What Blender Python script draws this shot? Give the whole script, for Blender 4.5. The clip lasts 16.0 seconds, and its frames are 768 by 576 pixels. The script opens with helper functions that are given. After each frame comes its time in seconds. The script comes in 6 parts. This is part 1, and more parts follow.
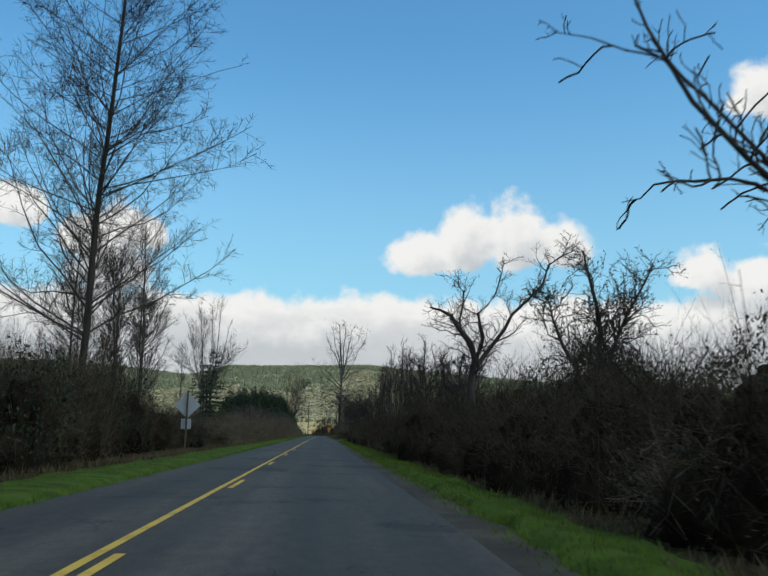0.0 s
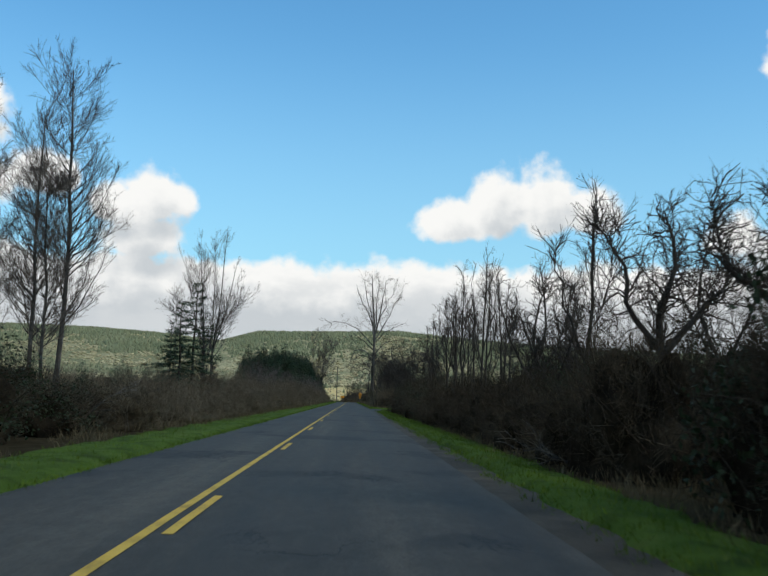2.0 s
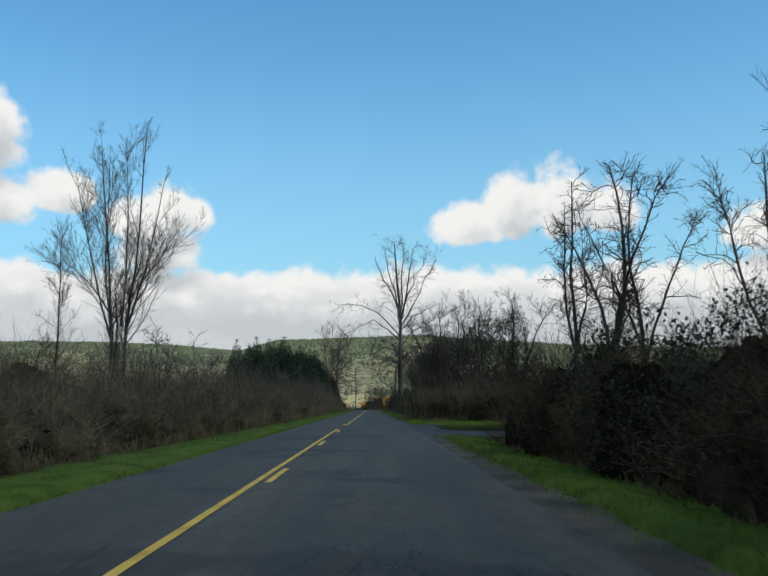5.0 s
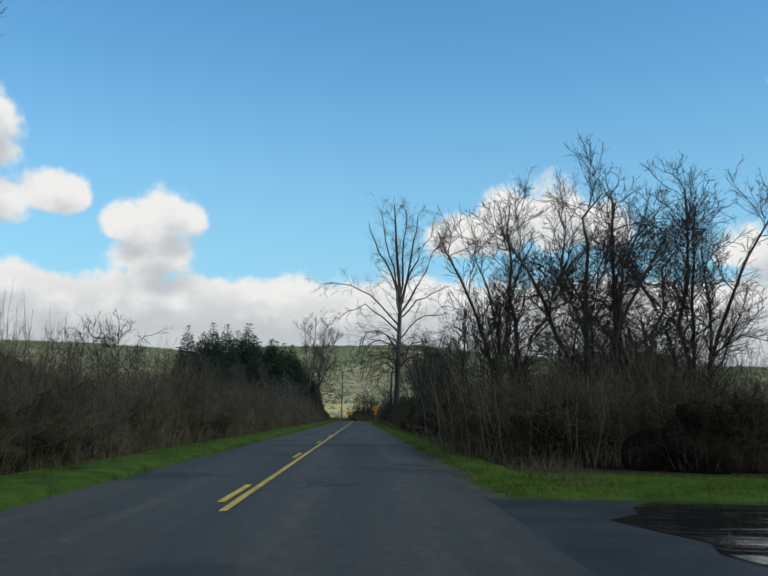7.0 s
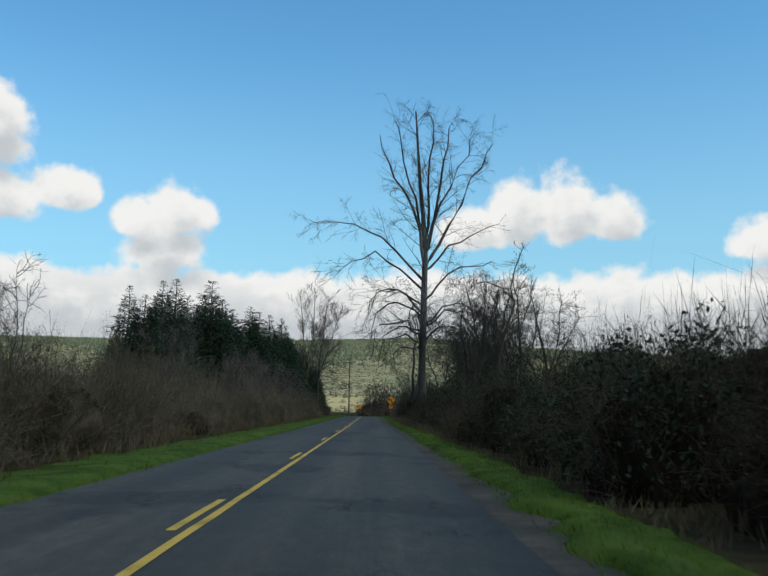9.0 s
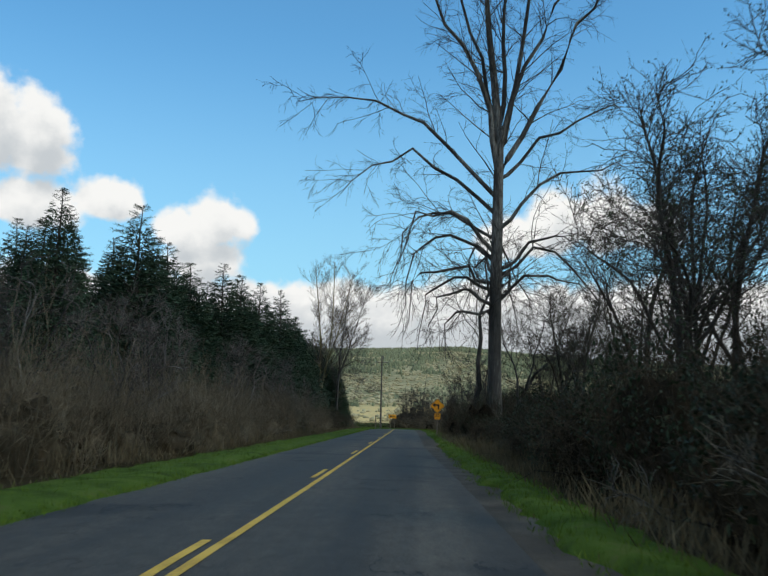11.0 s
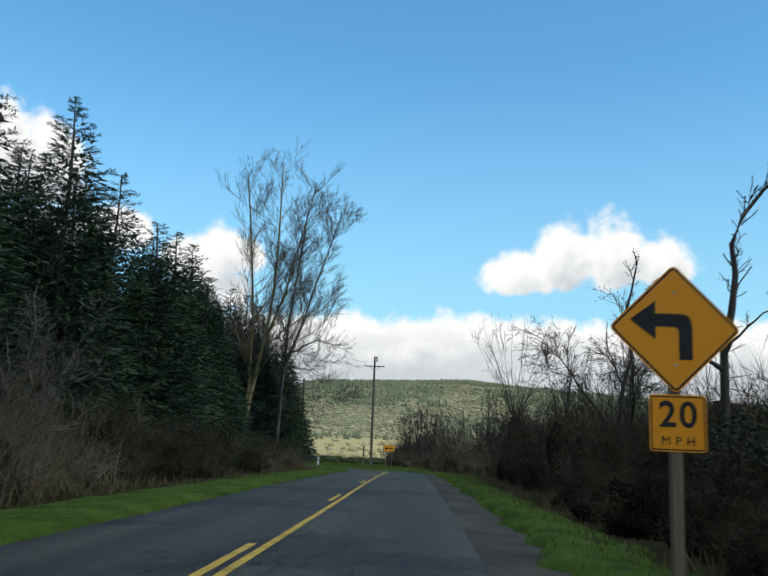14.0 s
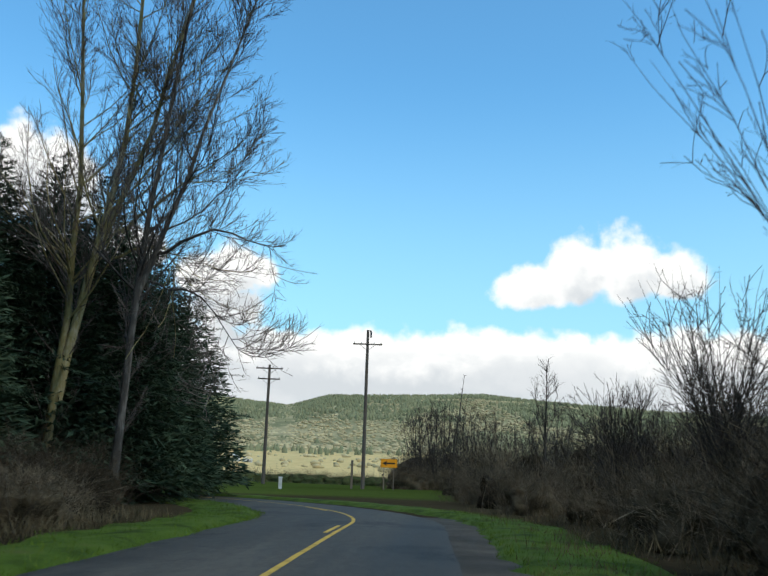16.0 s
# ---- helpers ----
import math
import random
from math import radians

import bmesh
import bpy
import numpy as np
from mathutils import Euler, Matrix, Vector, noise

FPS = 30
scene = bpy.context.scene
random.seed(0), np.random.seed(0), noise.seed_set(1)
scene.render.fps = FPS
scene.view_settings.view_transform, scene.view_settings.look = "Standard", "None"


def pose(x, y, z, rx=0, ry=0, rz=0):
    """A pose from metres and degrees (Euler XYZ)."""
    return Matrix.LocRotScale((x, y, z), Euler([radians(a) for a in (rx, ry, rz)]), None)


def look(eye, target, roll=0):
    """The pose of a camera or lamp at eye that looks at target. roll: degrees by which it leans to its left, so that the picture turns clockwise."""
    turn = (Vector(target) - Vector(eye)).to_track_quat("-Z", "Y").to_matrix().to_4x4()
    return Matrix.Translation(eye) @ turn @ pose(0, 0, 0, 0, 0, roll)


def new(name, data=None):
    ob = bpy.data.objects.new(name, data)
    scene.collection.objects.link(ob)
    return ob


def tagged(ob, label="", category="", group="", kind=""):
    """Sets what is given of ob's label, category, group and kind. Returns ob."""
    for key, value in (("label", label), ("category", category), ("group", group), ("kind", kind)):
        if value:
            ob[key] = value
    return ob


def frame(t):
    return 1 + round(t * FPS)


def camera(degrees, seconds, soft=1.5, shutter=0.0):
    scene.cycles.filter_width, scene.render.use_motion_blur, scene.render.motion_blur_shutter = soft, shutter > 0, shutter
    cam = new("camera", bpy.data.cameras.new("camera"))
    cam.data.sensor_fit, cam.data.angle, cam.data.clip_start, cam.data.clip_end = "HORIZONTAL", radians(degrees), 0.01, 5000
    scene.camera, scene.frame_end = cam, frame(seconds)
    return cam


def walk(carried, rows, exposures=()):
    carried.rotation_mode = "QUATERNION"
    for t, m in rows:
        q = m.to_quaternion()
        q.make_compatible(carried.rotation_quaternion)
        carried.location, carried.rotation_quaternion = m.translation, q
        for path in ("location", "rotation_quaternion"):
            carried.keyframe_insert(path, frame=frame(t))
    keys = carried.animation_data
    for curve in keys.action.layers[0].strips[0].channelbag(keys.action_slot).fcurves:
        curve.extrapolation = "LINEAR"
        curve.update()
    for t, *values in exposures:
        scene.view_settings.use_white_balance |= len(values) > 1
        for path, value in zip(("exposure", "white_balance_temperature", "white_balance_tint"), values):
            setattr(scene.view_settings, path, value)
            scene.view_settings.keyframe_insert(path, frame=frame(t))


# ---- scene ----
import collections

cam = camera(47.54, 16.0, soft=1.5, shutter=0.12)
# seconds, x, y, z, yaw, pitch, roll
ROWS = [
    (0.0, 0.00, 0.00, 1.14, -3.74, 9.50, 1.41),
    (0.5, -0.07, 8.61, 1.13, -3.14, 8.29, 3.78),
    (1.0, -0.10, 17.44, 1.14, -2.65, 8.53, 6.87),
    (1.5, -0.15, 26.39, 1.17, -2.25, 9.13, 3.91),
    (2.0, -0.23, 35.35, 1.22, -1.87, 7.27, 1.67),
    (2.5, -0.30, 44.28, 1.23, -1.56, 7.49, 1.31),
    (3.0, -0.22, 53.27, 1.22, -1.04, 6.59, 1.21),
    (3.5, -0.19, 62.26, 1.21, -0.80, 6.71, 0.68),
    (4.0, -0.15, 71.62, 1.19, -0.76, 6.96, 0.06),
    (4.2, -0.19, 75.76, 1.18, -0.64, 7.16, -0.48),
    (6.3, -0.01, 118.99, 1.21, -1.20, 8.16, 0.39),
    (6.5, -0.03, 123.07, 1.22, -1.20, 8.29, 1.27),
    (7.0, -0.08, 133.27, 1.22, -1.17, 8.30, 1.17),
    (7.5, -0.10, 143.53, 1.21, -0.30, 7.86, 1.68),
    (8.0, -0.10, 153.73, 1.21, -0.40, 7.91, 2.12),
    (8.2, -0.10, 157.81, 1.20, -0.47, 7.91, 1.33),
    (10.3, 0.27, 200.63, 1.31, -0.30, 7.87, 0.54),
    (10.5, 0.21, 204.63, 1.30, 0.90, 8.07, 0.69),
    (11.0, 0.09, 214.64, 1.28, 2.07, 8.47, 1.24),
    (11.5, -0.05, 224.70, 1.22, 1.88, 8.94, 2.32),
    (12.0, -0.10, 235.10, 1.14, 1.51, 8.96, 2.24),
    (12.5, -0.15, 245.39, 1.09, 1.27, 9.24, 1.16),
    (13.0, -0.26, 255.62, 1.10, 2.47, 9.57, 0.76),
    (13.5, -0.30, 265.89, 1.12, 2.13, 10.18, 1.01),
    (14.0, -0.21, 275.75, 1.15, 2.60, 10.62, 2.24),
    (14.5, -0.29, 285.48, 1.17, 2.86, 11.10, 2.43),
    (15.0, -0.33, 295.22, 1.19, 2.70, 11.53, 2.04),
    (15.5, -0.28, 304.72, 1.21, 2.78, 11.93, 1.93),
    (16.0, -0.15, 313.97, 1.24, 3.48, 11.61, 1.87),
]


def gaze(x, y, z, yaw, pitch, roll):
    return pose(x, y, z, 0, 0, yaw) @ pose(0, 0, 0, 90 + pitch) @ pose(0, 0, 0, 0, 0, roll)


walk(cam, [(t, gaze(*row)) for t, *row in ROWS], [(0.0, -0.1), (2.0, 0.0), (4.0, -0.02), (6.5, -0.18), (7.5, -0.1), (10.5, -0.1), (11.5, 0.1), (12.5, 0.2), (13.5, 0.15), (14.5, 0.08), (15.5, 0.15), (16.0, 0.26)])

# ---- world, sun, exposure ----
SUN_EL, SUN_AZ = 44.0, 122.0  # degrees; azimuth clockwise from +y
world = bpy.data.worlds.new("world")
scene.world = world
world.use_nodes = True
wt = world.node_tree
wt.nodes.clear()


class Nodes:
    """Short hand for building node trees."""

    def __init__(self, tree):
        self.tree = tree

    def add(self, kind, **props):
        n = self.tree.nodes.new(kind)
        for k, v in props.items():
            setattr(n, k, v)
        return n

    def put(self, socket, value):
        if isinstance(value, bpy.types.NodeSocket):
            self.tree.links.new(value, socket)
        else:
            socket.default_value = value

    def math(self, op, a, b=0.0, c=0.0, clamp=False):
        n = self.add("ShaderNodeMath", operation=op, use_clamp=clamp)
        for s, v in zip(n.inputs, (a, b, c)):
            self.put(s, v)
        return n.outputs[0]

    def vec(self, op, a, b=(0, 0, 0)):
        n = self.add("ShaderNodeVectorMath", operation=op)
        self.put(n.inputs[0], a)
        self.put(n.inputs[1], b)
        return n.outputs["Value"] if op in ("DOT_PRODUCT", "LENGTH", "DISTANCE") else n.outputs[0]

    def noise(self, vector, scale, detail=4.0, rough=0.55, kind="FBM"):
        n = self.add("ShaderNodeTexNoise", noise_dimensions="3D")
        self.put(n.inputs["Vector"], vector)
        n.inputs["Scale"].default_value = scale
        n.inputs["Detail"].default_value = detail
        n.inputs["Roughness"].default_value = rough
        return n.outputs["Fac"]

    def ramp(self, fac, stops):
        n = self.add("ShaderNodeValToRGB")
        self.put(n.inputs[0], fac)
        e = n.color_ramp.elements
        while len(e) < len(stops):
            e.new(0.5)
        for el, (p, c) in zip(e, stops):
            el.position = p
            el.color = (*c, 1) if len(c) == 3 else c
        return n.outputs[0]

    def smooth(self, x, a, b):
        n = self.add("ShaderNodeMapRange", interpolation_type="SMOOTHSTEP")
        for s, v in zip(n.inputs, (x, a, b, 0.0, 1.0)):
            self.put(s, v)
        return n.outputs[0]

    def mix(self, fac, a, b, blend="MIX"):
        n = self.add("ShaderNodeMix", data_type="RGBA", blend_type=blend)
        self.put(n.inputs[0], fac)
        self.put(n.inputs[6], a)
        self.put(n.inputs[7], b)
        return n.outputs[2]

    def combine(self, x, y, z):
        n = self.add("ShaderNodeCombineXYZ")
        for s, v in zip(n.inputs, (x, y, z)):
            self.put(s, v)
        return n.outputs[0]


# clouds: azimuth, elevation, half width, half height, in degrees
CLOUDS = [
    (6.6, 11.7, 3.0, 1.7), (9.2, 12.8, 2.4, 2.6), (12.4, 13.0, 2.5, 2.7), (15.2, 12.3, 2.6, 1.9),
    (-13.4, 12.4, 2.3, 2.1), (-15.8, 11.8, 2.0, 1.5), (-11.9, 12.3, 1.3, 1.2), (-13.9, 9.9, 3.0, 1.9),
    (-20.4, 13.2, 2.3, 1.6), (-18.8, 13.2, 1.2, 1.3), (-24.8, 16.6, 2.7, 3.4), (-27.2, 17.0, 3.0, 3.4), (-24.6, 12.6, 3.6, 1.9),
    (-22.4, 7.8, 2.6, 1.5), (-19.6, 7.0, 1.8, 1.3), (24.2, 10.6, 2.2, 1.5), (28.2, 21.0, 2.4, 2.2), (27.0, 9.6, 3.0, 1.7), (24.0, 7.2, 4.0, 1.8), (32.0, 13.0, 4.0, 3.0),
]


def cloud_field():
    tree = bpy.data.node_groups.new("cloud_field", "ShaderNodeTree")
    tree.interface.new_socket("Az", in_out="INPUT", socket_type="NodeSocketFloat")
    tree.interface.new_socket("El", in_out="INPUT", socket_type="NodeSocketFloat")
    tree.interface.new_socket("Density", in_out="OUTPUT", socket_type="NodeSocketFloat")
    k = Nodes(tree)
    gi, go = k.add("NodeGroupInput"), k.add("NodeGroupOutput")
    p = k.combine(gi.outputs[0], gi.outputs[1], 0.0)
    billow = k.noise(p, 0.6, 5.0, 0.5)
    coarse = k.noise(p, 0.13, 2.0, 0.5)
    total = None
    for az, el, a, b in CLOUDS:
        dx = k.math("MULTIPLY", k.math("SUBTRACT", gi.outputs[0], az), 1 / a)
        rise = k.math("MULTIPLY", k.math("SUBTRACT", gi.outputs[1], el - 0.25 * b), 1 / b)
        rise = k.math("MAXIMUM", k.math("MULTIPLY", rise, 0.85), k.math("MULTIPLY", rise, -1.7))
        d = k.math("SUBTRACT", 1.0, k.vec("LENGTH", k.combine(dx, rise, 0.0)))
        total = d if total is None else k.math("SMOOTH_MAX", total, d, 0.25)
    # the layer of cloud over the horizon, with its ragged top, and scattered cloud all round
    bank = k.math("MULTIPLY", k.math("SUBTRACT", k.math("ADD", 9.0, k.math("MULTIPLY", k.math("SUBTRACT", coarse, 0.5), 3.0)), gi.outputs[1]), 0.42)
    total = k.math("SMOOTH_MAX", total, k.math("MINIMUM", bank, 1.1), 0.2)
    away = k.math("SUBTRACT", k.math("ABSOLUTE", gi.outputs[0]), 32.0)
    wide = k.math("MINIMUM", k.math("MULTIPLY", k.math("SUBTRACT", k.noise(p, 0.045, 3.0), 0.5), 4.0), k.math("MULTIPLY", away, 0.2))
    total = k.math("MAXIMUM", total, wide)
    density = k.math("ADD", total, k.math("MULTIPLY", k.math("SUBTRACT", billow, 0.5), 1.15))
    tree.links.new(density, go.inputs[0])
    return tree


k = Nodes(wt)
way = k.vec("NORMALIZE", k.add("ShaderNodeTexCoord").outputs["Generated"])
split = k.add("ShaderNodeSeparateXYZ")
wt.links.new(way, split.inputs[0])
az = k.math("DEGREES", k.math("ARCTAN2", split.outputs[0], split.outputs[1]))
el = k.math("DEGREES", k.math("ARCSINE", split.outputs[2]))
field = cloud_field()


def density(a, e):
    n = k.add("ShaderNodeGroup", node_tree=field)
    k.put(n.inputs[0], a)
    k.put(n.inputs[1], e)
    return n.outputs[0]


here = density(az, el)
above = density(k.math("ADD", az, -0.7), k.math("ADD", el, 1.5))
sky = k.add("ShaderNodeTexSky", sky_type="NISHITA", sun_disc=False, sun_elevation=radians(SUN_EL), sun_rotation=radians(SUN_AZ))
sky.air_density, sky.dust_density, sky.ozone_density = 1.0, 0.8, 1.8
blue = k.mix(1.0, sky.outputs[0], (0.1, 0.186, 0.206, 1), "MULTIPLY")
blue = k.mix(k.math("MULTIPLY", k.smooth(el, 26.0, 3.0), 0.62), blue, (0.4, 0.67, 0.77, 1))
shade = k.smooth(k.math("ADD", above, k.math("MULTIPLY", k.math("SUBTRACT", k.noise(k.combine(az, el, 3.0), 0.5, 4.0), 0.5), 0.8)), -0.1, 1.0)
white = k.mix(shade, (0.95, 0.95, 0.93, 1), (0.58, 0.62, 0.65, 1))
white = k.mix(k.math("MULTIPLY", k.smooth(el, 9.5, 6.0), k.math("MULTIPLY", k.smooth(k.noise(k.combine(k.math("MULTIPLY", az, 0.5), el, 8.0), 0.42, 4.0), 0.4, 0.62), 0.75)), white, (0.66, 0.69, 0.71, 1))
cover = k.math("MULTIPLY", k.smooth(here, -0.1, 0.32), k.smooth(el, -2.0, 1.0))
back = k.add("ShaderNodeBackground")
k.put(back.inputs[0], k.mix(cover, blue, white))
back.inputs[1].default_value = 1.0
wt.links.new(back.outputs[0], k.add("ShaderNodeOutputWorld").inputs[0])

sun = new("sun", bpy.data.lights.new("sun", "SUN"))
sun.data.energy, sun.data.angle, sun.data.color = 0.9, radians(6.0), (1.0, 0.9, 0.74)
sun.matrix_basis = look((0, 0, 60), (0 - math.sin(radians(SUN_AZ)) * 60, -math.cos(radians(SUN_AZ)) * 60, 60 - math.tan(radians(SUN_EL)) * 60))


# ---- materials ----
def material(name, colours, scale=4.0, rough=0.9, bump=0.3, fine=40.0, vary=0.25, spec=0.3, stretch=(1, 1, 1), metal=0.0, by_island=False):
    """A surface with a broad and a fine grain of colour and a fine relief."""
    m = bpy.data.materials.new(name)
    m.use_nodes = True
    n = Nodes(m.node_tree)
    shader = m.node_tree.nodes["Principled BSDF"]
    place = n.vec("MULTIPLY", n.add("ShaderNodeTexCoord").outputs["Object"], stretch)
    broad, grain = n.noise(place, scale, 4.0), n.noise(place, fine, 3.0)
    fac = n.math("ADD", n.math("MULTIPLY", broad, 0.65), n.math("MULTIPLY", grain, 0.35))
    if len(colours) == 2:
        stops = [(0.36, colours[0]), (0.64, colours[1])]
    else:
        stops = [(0.32 + 0.36 * i / (len(colours) - 1), c) for i, c in enumerate(colours)]
    colour = n.ramp(fac, stops)
    lot = n.add("ShaderNodeObjectInfo").outputs["Random"]
    if by_island:
        lot = n.math("ADD", n.math("MULTIPLY", lot, 0.45), n.math("MULTIPLY", n.add("ShaderNodeNewGeometry").outputs["Random Per Island"], 0.55))
    shift = n.math("ADD", 1 - vary, n.math("MULTIPLY", lot, 2 * vary))
    n.put(shader.inputs["Base Color"], n.mix(1.0, colour, n.combine(shift, shift, shift), "MULTIPLY"))
    n.put(shader.inputs["Roughness"], n.math("ADD", rough - 0.08, n.math("MULTIPLY", grain, 0.16), clamp=True))
    shader.inputs["Metallic"].default_value = metal
    shader.inputs["Specular IOR Level"].default_value = spec
    if bump:
        b = n.add("ShaderNodeBump")
        b.inputs["Strength"].default_value = bump
        b.inputs["Distance"].default_value = 0.02
        n.put(b.inputs["Height"], grain)
        n.put(shader.inputs["Normal"], b.outputs[0])
    return m


BARK = material("bark", [(0.03, 0.026, 0.022), (0.078, 0.068, 0.058)], 1.2, 0.95, 0.6, 14, stretch=(1, 1, 0.25), spec=0.1)
# mottled bark; its palest stop is raised to paint in sunlit patches too
BARK_PALE = material("bark_pale", [(0.02, 0.0185, 0.017), (0.062, 0.057, 0.051), (0.27, 0.255, 0.23)], 0.8, 0.9, 0.8, 9, stretch=(1, 1, 0.22), spec=0.1)
BARK_MOSS = material("bark_moss", [(0.05, 0.045, 0.03), (0.19, 0.165, 0.07), (0.3, 0.28, 0.22)], 0.7, 0.95, 0.6, 12, stretch=(1, 1, 0.3), spec=0.1)
TWIG = material("twig", [(0.03, 0.026, 0.023), (0.085, 0.073, 0.062)], 0.5, 0.9, 0.0, 5, by_island=True, spec=0.1)
TWIG_GREY = material("twig_grey", [(0.055, 0.046, 0.041), (0.14, 0.12, 0.105)], 0.5, 0.9, 0.0, 5, by_island=True, spec=0.1)
TWIG_PALE = material("twig_pale", [(0.09, 0.08, 0.06), (0.2, 0.175, 0.13)], 0.5, 0.9, 0.0, 5, by_island=True, spec=0.1)
# darker than the saplings: the field-side hedge's shade is put into the colour
CANE_SHADED = material("cane_shaded", [(0.02, 0.016, 0.012), (0.06, 0.048, 0.036)], 0.6, 0.9, 0.0, 6, vary=0.5, by_island=True, spec=0.05)
SAPLING = material("sapling", [(0.055, 0.045, 0.032), (0.15, 0.122, 0.087)], 0.6, 0.9, 0.0, 6, vary=0.45, by_island=True, spec=0.05)
# near-black: the shade inside the thickets is put into this colour
BRUSH_SHADE = material("brush_shade", [(0.005, 0.0042, 0.003), (0.016, 0.013, 0.009), (0.04, 0.032, 0.021)], 1.3, 1.0, 1.0, 11, vary=0.45, spec=0.0)
HEDGE_GREEN = material("hedge_green", [(0.03, 0.04, 0.016), (0.07, 0.085, 0.035), (0.11, 0.115, 0.055)], 1.3, 1.0, 1.0, 11, vary=0.4, spec=0.0)
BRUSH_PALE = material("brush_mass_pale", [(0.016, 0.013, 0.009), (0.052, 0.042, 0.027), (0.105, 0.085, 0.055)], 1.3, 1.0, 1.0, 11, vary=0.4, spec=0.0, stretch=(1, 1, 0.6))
CANE_PALE = material("cane_pale", [(0.085, 0.069, 0.046), (0.18, 0.15, 0.105)], 0.6, 0.9, 0.0, 6, vary=0.45, by_island=True, spec=0.05)
STRAW = material("straw", [(0.07, 0.056, 0.031), (0.17, 0.138, 0.082)], 0.6, 0.9, 0.0, 6, vary=0.35, by_island=True, spec=0.05)
THICKET = material("thicket", [(0.02, 0.016, 0.0112), (0.06, 0.049, 0.034), (0.13, 0.106, 0.072)], 0.7, 1.0, 0.0, 7, vary=0.5, by_island=True, spec=0.0)
STALKS = material("stalks", [(0.046, 0.037, 0.025), (0.128, 0.104, 0.071), (0.235, 0.195, 0.134)], 0.7, 1.0, 0.0, 7, vary=0.5, by_island=True, spec=0.0)
DEAD_LEAF = material("dead_leaf", [(0.045, 0.032, 0.02), (0.09, 0.066, 0.034)], 1.0, 0.85, 0.0, 6, vary=0.5, by_island=True, spec=0.1)
GREEN_LEAF = material("green_leaf", [(0.02, 0.036, 0.013), (0.045, 0.066, 0.025)], 1.0, 0.6, 0.0, 6, vary=0.5, by_island=True)
IVY = material("ivy", [(0.009, 0.017, 0.007), (0.026, 0.04, 0.016)], 1.0, 0.6, 0.0, 6, vary=0.5, spec=0.2, by_island=True)
NEEDLE = material("needle", [(0.02, 0.04, 0.026), (0.068, 0.1, 0.058)], 0.8, 0.9, 0.0, 5, vary=0.35, spec=0.1, by_island=True)
GRASS = material("grass", [(0.038, 0.062, 0.009), (0.064, 0.108, 0.012), (0.105, 0.16, 0.02), (0.145, 0.135, 0.05)], 0.4, 0.9, 0.0, 4, vary=0.4, spec=0.08, by_island=True)
VERGE = material("verge_turf", [(0.018, 0.026, 0.006), (0.044, 0.077, 0.01), (0.074, 0.124, 0.016), (0.1, 0.095, 0.036)], 1.1, 0.95, 1.0, 60, vary=0.0, spec=0.08)
GRAVEL = material("gravel", [(0.022, 0.018, 0.013), (0.055, 0.046, 0.033), (0.115, 0.097, 0.07)], 0.8, 0.95, 0.8, 30, vary=0.0)
WOOD = material("weathered_wood", [(0.13, 0.1, 0.07), (0.24, 0.19, 0.14)], 2.0, 0.85, 0.4, 25, stretch=(1, 1, 0.1))
BROWN_WOOD = material("brown_wood", [(0.075, 0.048, 0.03), (0.15, 0.098, 0.062)], 2.0, 0.85, 0.4, 25, stretch=(1, 1, 0.1))
POLE_WOOD = material("pole_wood", [(0.055, 0.045, 0.037), (0.12, 0.1, 0.08)], 1.0, 0.9, 0.4, 25, stretch=(1, 1, 0.1))
SIGN_YELLOW = material("sign_yellow", [(0.8, 0.295, 0.003), (0.86, 0.33, 0.004)], 3.0, 0.45, 0.0, 20, vary=0.03, spec=0.4)
SIGN_BLACK = material("sign_black", [(0.012, 0.012, 0.013), (0.02, 0.02, 0.02)], 3.0, 0.5, 0.0, 20, vary=0.0)
ALUMINIUM = material("dull_aluminium", [(0.36, 0.37, 0.38), (0.46, 0.47, 0.48)], 3.0, 0.55, 0.1, 25, metal=0.6)
WHITE_PAINT = material("white_paint", [(0.62, 0.62, 0.6), (0.78, 0.78, 0.76)], 4.0, 0.6, 0.1, 20)
DARK_METAL = material("dark_metal", [(0.04, 0.04, 0.042), (0.08, 0.08, 0.08)], 4.0, 0.5, 0.1, 20, metal=0.5)
PORCELAIN = material("porcelain", [(0.35, 0.36, 0.36), (0.5, 0.5, 0.5)], 4.0, 0.25, 0.0, 20)
LINE_YELLOW = material("line_yellow", [(0.27, 0.165, 0.03), (0.58, 0.37, 0.055), (0.66, 0.43, 0.075)], 1.5, 0.8, 0.3, 25, vary=0.05)
# far woods: colours raised well above foliage to imitate haze and distant sun
HAZY_CONIFER = material("hazy_conifer", [(0.185, 0.2, 0.112), (0.265, 0.27, 0.155)], 0.006, 0.95, 0.0, 0.05, vary=0.16, by_island=True, spec=0.0)
HAZY_BARE = material("hazy_bare_wood", [(0.33, 0.295, 0.165), (0.49, 0.415, 0.24), (0.65, 0.54, 0.32)], 0.006, 0.95, 0.0, 0.05, vary=0.14, by_island=True, spec=0.0)


